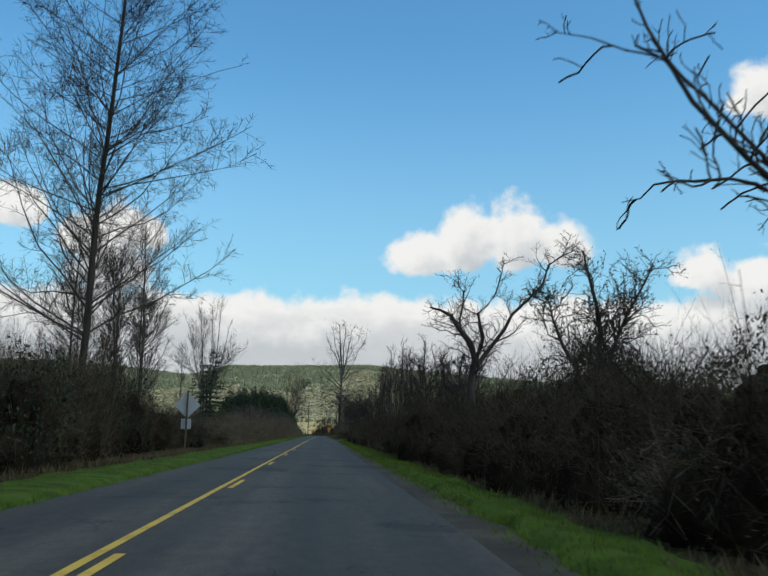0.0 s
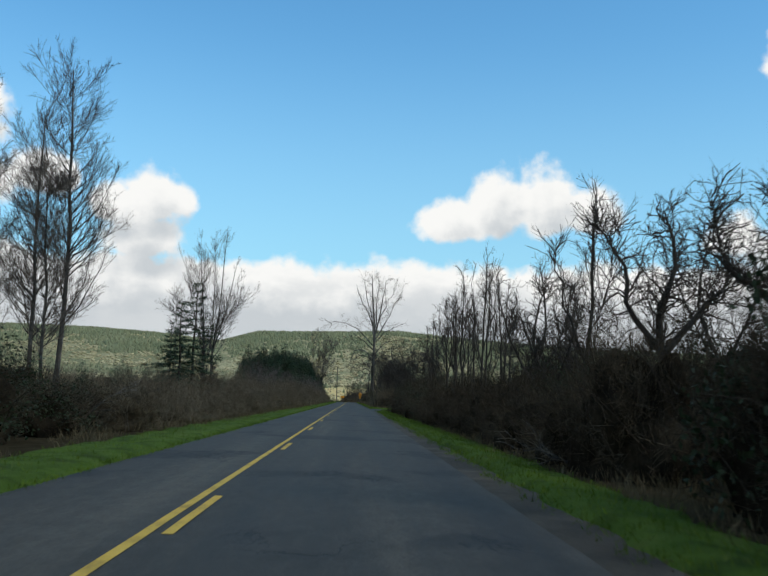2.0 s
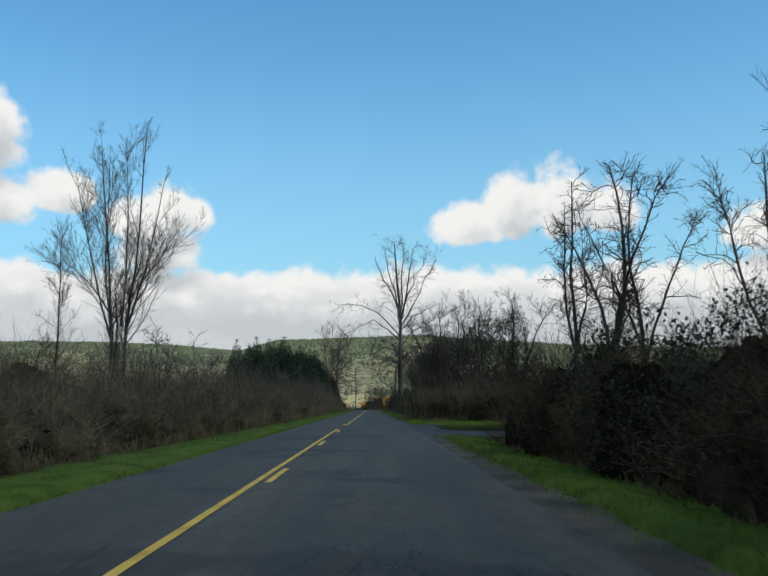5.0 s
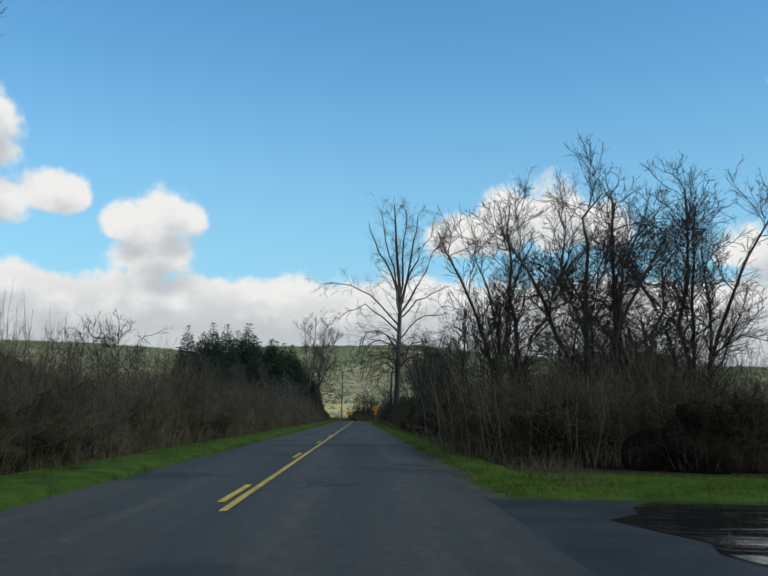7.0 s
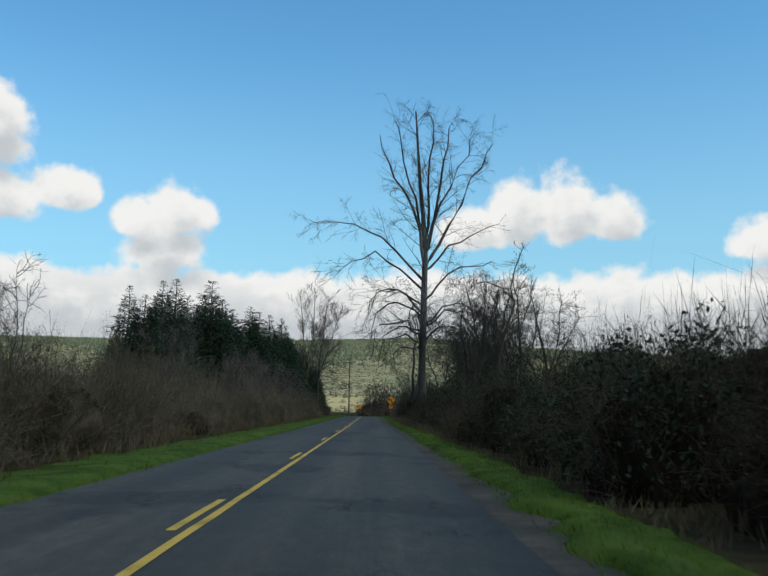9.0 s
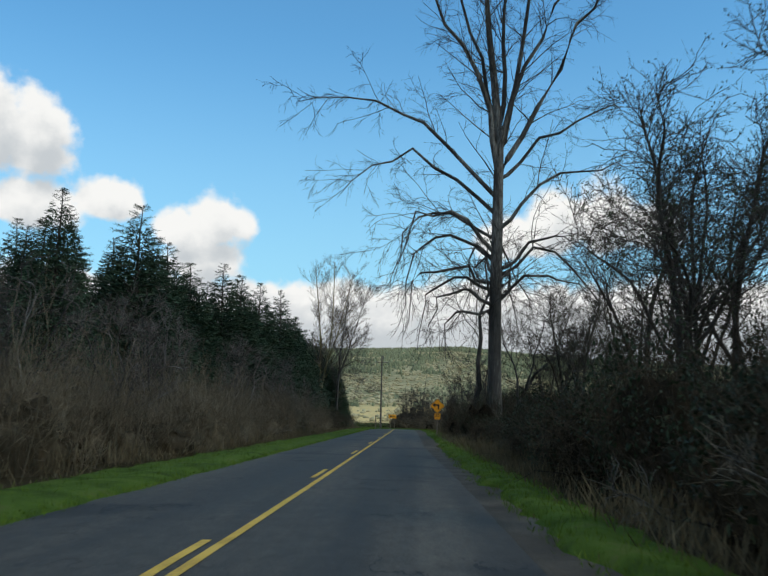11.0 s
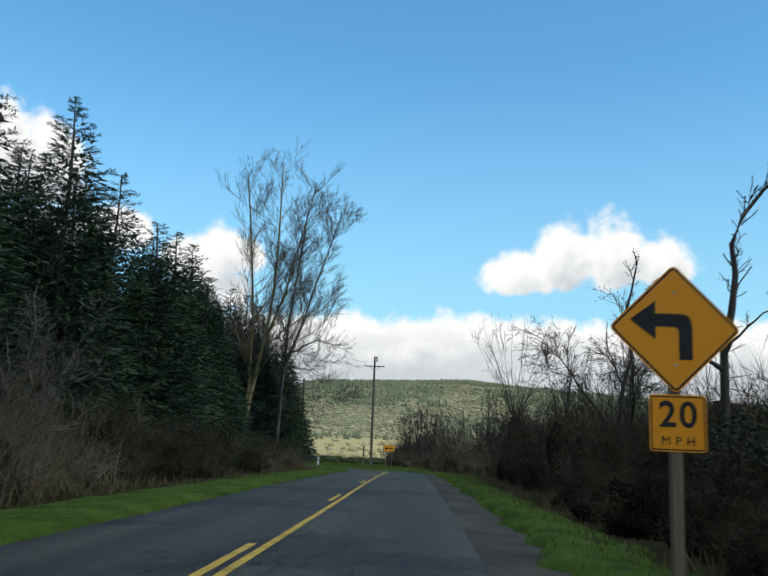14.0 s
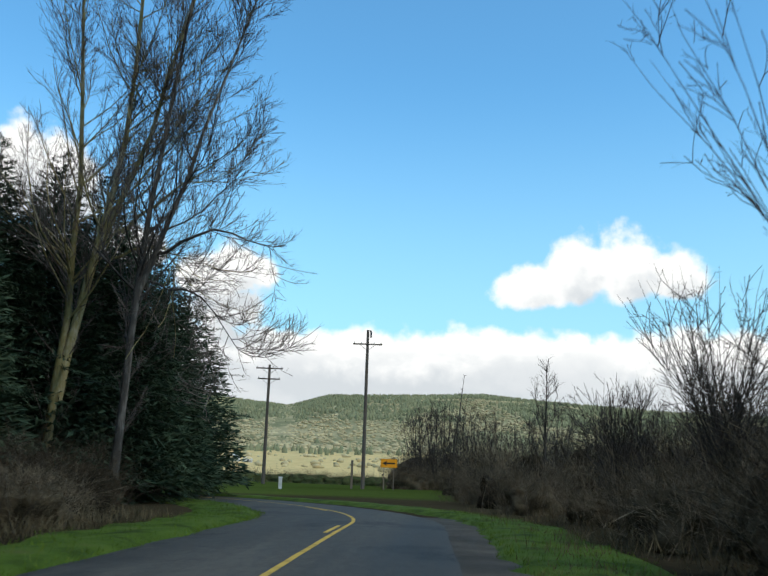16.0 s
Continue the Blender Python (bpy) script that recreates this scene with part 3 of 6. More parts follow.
straw_fringe("dry_grass", [(0, 122, 0.5, 1.5, 2600, 0.16), (150, 262, 0.4, 1.5, 2600, 0.16), (262, 345, 0.9, 2.2, 2400, 0.18), (0, 345, -0.3, -1.8, 4200, 0.16), (262, 302, 2.0, 5.4, 9000, 0.5), (0, 122, 1.3, 3.1, 11000, 0.42), (148, 210, 1.2, 3.2, 6500, 0.5), (205, 275, 1.2, 3.0, 9500, 0.8), (275, 346, 1.2, 3.8, 8000, 0.45), (0, 205, -1.8, -3.3, 13000, 0.42), (205, 340, -1.8, -3.5, 9000, 0.6)])


# driveway apron with standing water on the field side of the road
def blot(name, cx, cy, rx, ry, z, mat, seed, rough=0.25, rings=5, square=2.0):
    n, rows = 64, []
    for q in np.linspace(0.02, 1, rings):
        for i in range(n):
            a = 2 * math.pi * i / n
            w = 1 + rough * noise.noise((math.cos(a) * 1.6, math.sin(a) * 1.6, seed)) + 0.3 * rough * noise.noise((math.cos(a) * 6, math.sin(a) * 6, seed))
            w *= (abs(math.cos(a)) ** square + abs(math.sin(a)) ** square) ** (-1 / square)
            rows.append((cx + rx * w * q * math.cos(a), cy + ry * w * q * math.sin(a), z))
    at = np.arange(rings * n).reshape(rings, n)
    nx = np.roll(at, -1, axis=1)
    f = np.stack([at[:-1], at[1:], nx[1:], nx[:-1]], -1).reshape(-1, 4).tolist() + [at[0].tolist()]
    return mesh_of(name, rows, f, mat)


tagged(new("driveway", blot("driveway", 12.6, 137.4, 11.9, 10.9, -0.045, WET_ASPHALT, 3.0, 0.05, 5, 6.0)), "worn asphalt driveway mouth beside the road", "driveway", kind="structure")
tagged(new("puddle", blot("puddle", 12.8, 139.8, 10.2, 7.6, -0.036, WATER, 8.0, 0.2, 5, 4.5)), "wide shallow puddle with ripples on the driveway", "puddle", kind="structure")


# ---- road markings ----
def marking(s0, s1, off, seed):
    s = np.arange(s0, s1 + 0.01, 0.5 if s1 - s0 < 10 else 1.0)
    w = ragged(s, seed, 0.008)
    return strip("line", s, off - 0.052 + w, off + 0.052 + w, 0.0, LINE_YELLOW, 2)


def crown_at(off, s):
    u = (off - left_edge(s)) / (right_edge(s) - left_edge(s))
    return 0.03 * (4 * u * (1 - u) - 1)


def paint_line(name, s0, s1, off, seed, label):
    me = marking(s0, s1, off, seed)
    ob = new(name, me)
    ob.location.z = float(crown_at(off, (s0 + s1) / 2)) + 0.007
    return tagged(ob, label, "road marking", "yellow centre line", kind="structure")


paint_line("solid_line", -60, 137, -0.1, 1.0, "solid yellow centre line, worn paint")
paint_line("solid_line", 144.4, 250, 0.1, 2.0, "solid yellow centre line, worn paint")
paint_line("solid_line", 250, 455, 0.1, 2.0, "solid yellow centre line, worn paint")
for i in range(-4, 11):
    paint_line("broken_line", 5.4 + 12.6 * i, 8.4 + 12.6 * i, 0.1, 3.0 + i, "dash of a broken yellow centre line")
for i in range(0, 20):
    paint_line("broken_line", 145.5 + 12.55 * i, 148.5 + 12.55 * i, -0.1, 30.0 + i, "dash of a broken yellow centre line")


# ---- signs and poles ----
def plate(corner, half, thick, tilt=0.0, seg=5):
    """A square plate with rounded corners, upright in x and z, facing -y."""
    bm = bmesh.new()
    pts = []
    for i in range(4):
        a0 = math.pi / 2 * i
        cx, cz = (half - corner) * (1 if i in (0, 3) else -1), (half - corner) * (1 if i in (0, 1) else -1)
        for j in range(seg + 1):
            a = a0 + math.pi / 2 * j / seg
            pts.append((cx + corner * math.cos(a), cz + corner * math.sin(a)))
    c, s = math.cos(tilt), math.sin(tilt)
    loop = [bm.verts.new((c * x - s * z, -thick / 2, s * x + c * z)) for x, z in pts]
    face = bm.faces.new(loop)
    ext = bmesh.ops.extrude_face_region(bm, geom=[face])
    bmesh.ops.translate(bm, vec=(0, thick, 0), verts=[g for g in ext["geom"] if isinstance(g, bmesh.types.BMVert)])
    bmesh.ops.recalc_face_normals(bm, faces=bm.faces)
    return bm


def ring_border(corner, half, width, depth, tilt, seg=5):
    """The painted border of a sign, proud of its face by a hair."""
    def loop(inset):
        out, r, h = [], max(corner - inset, 0.004), half - inset
        for i in range(4):
            cx, cz = (h - r) * (1 if i in (0, 3) else -1), (h - r) * (1 if i in (0, 1) else -1)
            for j in range(seg + 1):
                a = math.pi / 2 * i + math.pi / 2 * j / seg
                out.append((cx + r * math.cos(a), cz + r * math.sin(a)))
        return out
    c, s = math.cos(tilt), math.sin(tilt)
    bm = bmesh.new()
    rows = [[bm.verts.new((c * x - s * z, y, s * x + c * z)) for x, z in loop(i)] for i, y in ((0.012, depth), (0.012 + width, depth))]
    n = len(rows[0])
    for i in range(n):
        bm.faces.new((rows[0][i], rows[0][(i + 1) % n], rows[1][(i + 1) % n], rows[1][i]))
    bmesh.ops.recalc_face_normals(bm, faces=bm.faces)
    return bm


def slab(points, y0, y1):
    """A flat outline in x and z, given thickness along y."""
    bm = bmesh.new()
    face = bm.faces.new([bm.verts.new((x, y0, z)) for x, z in points])
    ext = bmesh.ops.extrude_face_region(bm, geom=[face])
    bmesh.ops.translate(bm, vec=(0, y1 - y0, 0), verts=[g for g in ext["geom"] if isinstance(g, bmesh.types.BMVert)])
    bmesh.ops.recalc_face_normals(bm, faces=bm.faces)
    return bm


def box(sx, sy, sz, cx=0, cy=0, cz=0, bevel=0.008):
    bm = bmesh.new()
    bmesh.ops.create_cube(bm, size=1, matrix=Matrix.LocRotScale((cx, cy, cz), None, (sx, sy, sz)))
    if bevel:
        bmesh.ops.bevel(bm, geom=bm.edges[:], offset=bevel, segments=2, affect="EDGES", profile=0.6)
    return bm


def bpart(name, bm, mat, parent, label="", move=(0, 0, 0)):
    me = bpy.data.meshes.new(name)
    bmesh.ops.translate(bm, vec=move, verts=bm.verts)
    bm.to_mesh(me)
    bm.free()
    me.materials.append(mat)
    return part(name, me, parent, label)


def letters(text, size, mat, parent, move, name, bold=0.018):
    cu = bpy.data.curves.new(name, "FONT")
    cu.body, cu.size, cu.align_x, cu.align_y, cu.extrude, cu.offset = text, size, "CENTER", "CENTER", 0.001, size * bold
    tmp = bpy.data.objects.new(name, cu)
    scene.collection.objects.link(tmp)
    me = bpy.data.meshes.new_from_object(tmp.evaluated_get(bpy.context.evaluated_depsgraph_get()))
    bpy.data.objects.remove(tmp)
    me.transform(Matrix.Translation(move) @ pose(0, 0, 0, 90))
    me.materials.clear()
    me.materials.append(mat)
    return part(name, me, parent)


def bolt(parent, x, y, z):
    bm = bmesh.new()
    bmesh.ops.create_cone(bm, cap_ends=True, segments=8, radius1=0.012, radius2=0.009, depth=0.012, matrix=Matrix.Translation((x, y, z)) @ pose(0, 0, 0, 90))
    bpart("bolt", bm, ALUMINIUM, parent)


def turn_sign(x, y):
    top = empty("turn_warning_sign", x, y, float(lie(y)), 0, 1.05)
    bpart("post", box(0.09, 0.09, 3.0, 0, 0.052, 1.02, 0.006), WOOD, top, "square weathered wooden post")
    d = bpart("diamond_panel", plate(0.05, 0.381, 0.004, radians(45)), SIGN_YELLOW, top, "yellow diamond panel")
    d.location = (0, 0, 2.18)
    bpart("border", ring_border(0.05, 0.381, 0.016, -0.0035, radians(45)), SIGN_BLACK, d, "thin black border")
    arrow = [(0.125, -0.21), (0.125, 0.02), (0.118, 0.062), (0.095, 0.09), (0.06, 0.1), (-0.12, 0.1), (-0.12, 0.185), (-0.29, 0.055), (-0.12, -0.075), (-0.12, 0.01), (0.01, 0.01), (0.028, 0.0), (0.035, -0.02), (0.035, -0.21)]
    bpart("arrow", slab([(1.22 * x - 0.01, 1.22 * z) for x, z in arrow], -0.0045, -0.0025), SIGN_BLACK, d, "black left turn arrow")
    for z in (0.3, -0.3):
        bolt(d, 0, -0.006, z)
    p = bpart("speed_plaque", plate(0.03, 0.228, 0.004), SIGN_YELLOW, top, "small yellow advisory speed plaque")
    p.location = (0.01, 0, 1.41)
    bpart("border", ring_border(0.03, 0.228, 0.01, -0.0035, 0), SIGN_BLACK, p, "thin black border")
    for i, c in enumerate("20"):
        letters(c, 0.29, SIGN_BLACK, p, (-0.082 + 0.164 * i, -0.004, 0.06), "numeral")
    for i, c in enumerate("MPH"):
        letters(c, 0.1, SIGN_BLACK, p, (-0.1 + 0.1 * i, -0.004, -0.145), "letter", 0.0)
    tagged(top, "yellow diamond turn sign with speed plaque on a wooden post", "road sign")
    return top


turn_sign(1.97, 283.3)


def sign_back(x, y):
    top = empty("road_sign", x, y, float(lie(y)), 4)
    bpart("post", box(0.095, 0.095, 3.5, 0, 0, 1.45, 0.006), BROWN_WOOD, top, "square brown wooden post")
    d = bpart("diamond_panel", plate(0.05, 0.5, 0.004, radians(45)), ALUMINIUM, top, "bare grey aluminium back of a diamond panel")
    d.location = (0, 0.056, 2.42)
    p = bpart("plaque", plate(0.03, 0.27, 0.004), ALUMINIUM, top, "bare aluminium back of a plaque")
    p.location = (-0.02, 0.056, 1.42)
    for z in (2.1, 2.8, 1.25, 1.6):
        bolt(top, 0, -0.053, z)
    tagged(top, "bare grey back of a diamond road sign on brown post", "road sign")


sign_back(-7.32, 48.0)


def arrow_sign(x, y):
    top = empty("arrow_sign", x, y, float(lie(y)), 0)
    for px in (-0.45, 0.45):
        bpart("post", box(0.09, 0.09, 2.9, px, 0.055, 1.1, 0.006), WOOD, top)
    bm = plate(0.04, 0.5, 0.005)
    bmesh.ops.scale(bm, vec=(1.55, 1, 0.8), verts=bm.verts)
    d = bpart("panel", bm, SIGN_YELLOW, top, "yellow rectangular panel")
    d.location = (0, 0, 2.35)
    bm = ring_border(0.04, 0.5, 0.02, -0.004, 0)
    bmesh.ops.scale(bm, vec=(1.55, 1, 0.8), verts=bm.verts)
    bpart("border", bm, SIGN_BLACK, d, "black border")
    arrow = [(0.56, -0.07), (0.56, 0.07), (-0.22, 0.07), (-0.22, 0.22), (-0.6, 0), (-0.22, -0.22), (-0.22, -0.07)]
    bpart("arrow", slab(arrow, -0.006, -0.003), SIGN_BLACK, d, "black arrow pointing left")
    tagged(top, "yellow rectangular sign with a black arrow at the bend", "road sign")


arrow_sign(-4.15, 396.0)


def round_post(r0, r1, z0, z1, sides=12, k=6):
    b = Bag()
    z = np.linspace(z0, z1, k)
    p = np.stack([0 * z, 0 * z, z], -1)
    b.tubes(p[None], np.linspace(r0, r1, k)[None], sides)
    cap = len(b.v[0]) - sides
    b.f.append(list(range(cap, cap + sides)))
    return b


def utility_pole(x, y, height, arms, rz, extra=False):
    z0 = float(lie(y))
    top = empty("utility_pole", x, y, z0, rz)
    part("pole", round_post(0.19, 0.13, -0.4, height).mesh("pole", POLE_WOOD), top)
    for z, w in arms:
        arm = bpart("crossarm", box(w, 0.1, 0.13, 0, -0.16, z, 0.008), POLE_WOOD, top, "dark wooden crossarm")
        for ix in (-0.46, -0.22, 0.22, 0.46):
            bm = bmesh.new()
            bmesh.ops.create_cone(bm, cap_ends=True, segments=10, radius1=0.055, radius2=0.03, depth=0.14, matrix=Matrix.Translation((ix * w, -0.16, z + 0.15)))
            bpart("insulator", bm, PORCELAIN, arm, "grey porcelain insulator")
        for sgn in (-1, 1):
            b = Bag()
            b.tubes(np.array([[(sgn * 0.75, -0.16, z - 0.05), (0, -0.16, z - 0.62)]]), np.full((1, 2), 0.02), 5)
            part("brace", b.mesh("brace", DARK_METAL), top)
    if extra:
        b = Bag()
        b.tubes(np.array([[(0.3, -0.12, height - 0.75), (0.3, -0.12, height - 0.2), (0.22, -0.1, height - 0.05)]]), np.full((1, 3), 0.09), 8)
        part("transformer_fuse", b.mesh("transformer_fuse", DARK_METAL), top, "dark metal fuse holder")
    tagged(top, "tall weathered wooden utility pole with crossarms", "utility pole", "poles along the road")


utility_pole(-6.6, 397.0, 14.9, [(13.5, 2.8)], 6, True)
utility_pole(-17.3, 404.0, 12.1, [(11.7, 2.8), (10.6, 2.3)], 6)


def marker_post(x, y, h, w, mat, name, label, cap=None):
    top = empty(name, x, y, float(lie(y)), 5)
    bpart("post", box(w, w * 0.7, h, 0, 0, h / 2 - 0.1, 0.01), mat, top)
    bpart("cap", box(w * 1.2, w, 0.1, 0, 0, h - 0.12, 0.01), cap or mat, top)
    tagged(top, label, "post")


marker_post(-12.8, 388.0, 1.0, 0.28, WHITE_PAINT, "white_marker", "short white marker post in the grass")
marker_post(-7.6, 396.5, 2.6, 0.2, WOOD, "wooden_post", "short weathered wooden post beside the pole")


# ---- trees ----
def tree_parts(trunks, trunk_r, levels, sides=8, limbs=(), limb_r=0.5, crook=0.04):
    """Trunk and crown of a bare tree. trunks: knees of each stem; limbs: knees of set main limbs; levels: sprout() settings."""
    arms, twigs = Bag(), Bag()
    k = 9
    paths = np.stack([smooth_path(t, k, crook if i else 0.04) for i, t in enumerate(trunks)])
    radii = np.stack([np.linspace(1, 0.12, k) ** 0.85 * r for r in trunk_r])
    flare = np.ones(k)
    flare[0] = 1.35
    radii = radii * flare
    stems = [Bag().tubes(p[None], r[None], sides) for p, r in zip(paths, radii)]
    if len(limbs):
        lp = np.stack([smooth_path(t, k, crook * 0.8 + 0.03) for t in limbs])
        lr = np.stack([np.linspace(1, 0.1, k) * limb_r * w for w in np.linspace(1, 0.7, len(limbs))])
        arms.tubes(lp, lr, 6)
        paths, radii = np.concatenate([paths, lp]), np.concatenate([radii, lr])
    p, r = paths, radii
    for i, lev in enumerate(levels):
        n, kk = lev.pop("n"), lev.get("k", 4)
        q, s = sprout(p, r, n, **lev)
        lev["n"] = n
        if i == len(levels) - 1 and kk == 2:
            along = q[:, -1] - q[:, 0]
            twigs.blades(q[:, 0], along, unit(np.cross(along, rng.normal(size=along.shape))) * np.minimum(s[:, :1], 0.85 * lev["least"]))
        else:
            (arms if i == 0 else twigs).tubes(q, s, 5 if i == 0 else 3)
        if i == 0 and kk != k:
            # carry the stems' ends on, so that later twigs leave them too
            idx = np.linspace(0, k - 1, kk).round().astype(int)
            q, s = np.concatenate([q, paths[:, idx]]), np.concatenate([s, radii[:, idx]])
        p, r = q, s
    return stems, arms, twigs


def bare_tree(name, trunks, trunk_r, levels, label, x, y, rz=0.0, limbs=(), limb_r=0.12, bark=None, twig=None, buds=0, bud_mat=None, bud_size=1.0, crook=0.04, category="tree", group=""):
    top = empty(name, x, y, float(lie(y)), rz)
    stems, arms, twigs = tree_parts(trunks, trunk_r, levels, limbs=limbs, limb_r=limb_r, crook=crook)
    for i, stem in enumerate(stems):
        part("stem" if i else "trunk", stem.mesh("stem" if i else "trunk", bark or BARK), top)
    tagged(part("limb_growth", arms.mesh("limb_growth", bark or BARK), top), kind="stuff")
    tagged(part("crown", twigs.mesh("crown", twig or TWIG), top, "leafless crown of fine twigs"), kind="stuff")
    if buds:
        ends = np.concatenate(twigs.v)
        pick = ends[rng.integers(len(ends) // 2, len(ends), buds)]
        b = Bag()
        d = unit(rng.normal(size=(buds, 3)) + (0, 0, 0.4))
        b.blades(pick, d * rng.uniform(0.05, 0.1, buds)[:, None] * bud_size, unit(np.cross(d, rng.normal(size=(buds, 3)))) * 0.016 * bud_size)
        tagged(part("bud_growth", b.mesh("bud_growth", bud_mat or DEAD_LEAF), top, "brown buds and catkins"), kind="stuff")
    return tagged(top, label, category, group)


def levels_for(height, dense=1.0, spread=1.0, up=0.35, droop=0.0):
    """Three generations of branches for a tree of that height."""
    h = height
    return [
        dict(n=int(26 * dense), length=(0.22 * h * spread, 0.42 * h * spread), angle=(28, 66), up=up, wiggle=0.12, curve=0.05 - droop, k=6, span=(0.22, 0.97), ratio=0.34, tip=0.2, least=0.012),
        dict(n=int(260 * dense), length=(0.08 * h * spread, 0.17 * h * spread), angle=(25, 60), up=up * 0.6, wiggle=0.16, curve=0.04 - droop, k=5, span=(0.15, 1.0), ratio=0.55, tip=0.25, least=0.009),
        dict(n=int(2500 * dense), length=(0.022 * h, 0.055 * h), angle=(25, 65), up=up * 0.4, wiggle=0.18, curve=0.02 - droop, k=2, span=(0.1, 1.0), ratio=0.6, tip=0.5, least=0.008, shrink=0.3),
    ]


def upswept(n, tall, low=34, high=64):
    f = tall / 24
    return [
        dict(n=int(58 * n), length=(4.6 * f, 8.6 * f), angle=(low, high), up=0.14, wiggle=0.09, curve=0.13, k=7, span=(0.22, 0.96), ratio=0.36, tip=0.18, least=0.013, shrink=0.6),
        dict(n=int(720 * n), length=(1.2 * f, 3.0 * f), angle=(22, 55), up=0.2, wiggle=0.1, curve=0.1, k=5, span=(0.12, 1.0), ratio=0.55, tip=0.25, least=0.01),
        dict(n=int(8200 * n), length=(0.25, 0.8), angle=(22, 62), up=0.3, wiggle=0.15, curve=0.05, k=2, span=(0.1, 1.0), ratio=0.6, tip=0.5, least=0.0105, shrink=0.3),
    ]


# tall budding cottonwood beside the sign
TIERS = [
    dict(n=92, length=(8.0, 11.8), angle=(48, 80), up=0.14, wiggle=0.13, curve=0.08, k=6, span=(0.22, 0.97), ratio=0.3, tip=0.15, least=0.014, shrink=0.42),
    dict(n=1700, length=(1.2, 3.2), angle=(25, 80), up=0.15, wiggle=0.16, curve=0.06, k=5, span=(0.15, 1.0), ratio=0.55, tip=0.3, least=0.01),
    dict(n=22000, length=(0.3, 0.95), angle=(25, 85), up=0.2, wiggle=0.2, curve=0.04, k=2, span=(0.1, 1.0), ratio=0.6, tip=0.5, least=0.013, shrink=0.3),
]
bare_tree("cottonwood", [[(0, 0, 0), (0.25, 0, 6), (0.3, 0.2, 13), (0.7, 0.3, 21), (1.2, 0, 34)]], [0.23], TIERS, "tall leafless cottonwood with budding twigs above the thicket", -12.3, 44.6, buds=2600)
bare_tree("cottonwood", [[(0, 0, 0), (0.1, 0.1, 4), (-0.3, 0.3, 8), (-0.5, 0, 12.5)]], [0.09], upswept(0.3, 12), "slender leafless cottonwood behind the thicket", -14.2, 60.0, buds=900)
bare_tree("cottonwood", [[(0, 0, 0), (-0.2, 0.2, 4), (0.2, 0.1, 8), (0.5, 0, 13)]], [0.09], upswept(0.3, 13), "slender leafless cottonwood behind the thicket", -16.4, 66.0)

# row of tall alders further along on the same side
for ax, ay, ah, ar in ((-19.2, 92.0, 22.4, 3), (-22.6, 96.5, 20.4, 77), (-25.0, 88.0, 21.0, 140), (-17.4, 84.0, 13.0, 60), (-29.0, 104.0, 19.0, 20)):
    bare_tree("alder", [[(0, 0, 0), (0.2, 0.1, ah * 0.35), (-0.1, 0.2, ah * 0.7), (-0.3, 0, ah)]], [ah * 0.0085], upswept(1.0, ah, 42, 72), "tall slim leafless alder with upswept branches", ax, ay, ar, bark=BARK_PALE, twig=TWIG_GREY, group="alders beside the road")

# twin-stemmed cottonwood, vase-shaped
bare_tree("cottonwood", [[(0, 0, 0), (-0.2, 0, 7), (-0.7, 0.3, 14), (-1.6, 0.2, 23.5)], [(0.8, 0.2, 0), (1.0, 0.1, 7), (1.7, 0.3, 14), (2.3, 0, 24.6)], [(0.6, 0, 8), (0.8, 0.4, 15), (0.5, 0.3, 24.4)], [(-0.2, 0, 7), (-2.0, 0.2, 13), (-3.6, 0, 21)], [(1.0, 0, 7.5), (2.6, 0, 13), (4.2, 0, 21.5)], [(-0.1, 0, 6.5), (-0.9, 0.3, 13), (-0.8, 0, 23)]], [0.17, 0.18, 0.1, 0.1, 0.1, 0.1], upswept(1.9, 24, 20, 46), "twin-stemmed leafless cottonwood with an upswept crown", -22.4, 167.0, limbs=[
    [(0, 0, 8.8), (-2.4, 0.3, 11.8), (-4.6, 0, 13.8)], [(0.9, 0, 9.8), (3.2, -0.4, 13), (5.4, -0.5, 15.4)]], limb_r=0.09, bark=BARK_PALE, twig=TWIG_GREY)
bare_tree("cottonwood", [[(0, 0, 0), (0.2, 0, 7), (0.1, 0.3, 16)]], [0.12], levels_for(12, 1.1, 0.85, 0.5), "leafless cottonwood above the brush", -27.0, 166.0)
bare_tree("cottonwood", [[(0, 0, 0), (0.3, 0, 7), (0.0, 0.3, 13)]], [0.16], levels_for(13, 1.0, 0.85, 0.5), "leafless cottonwood above the brush", -24.0, 172.5, 40)

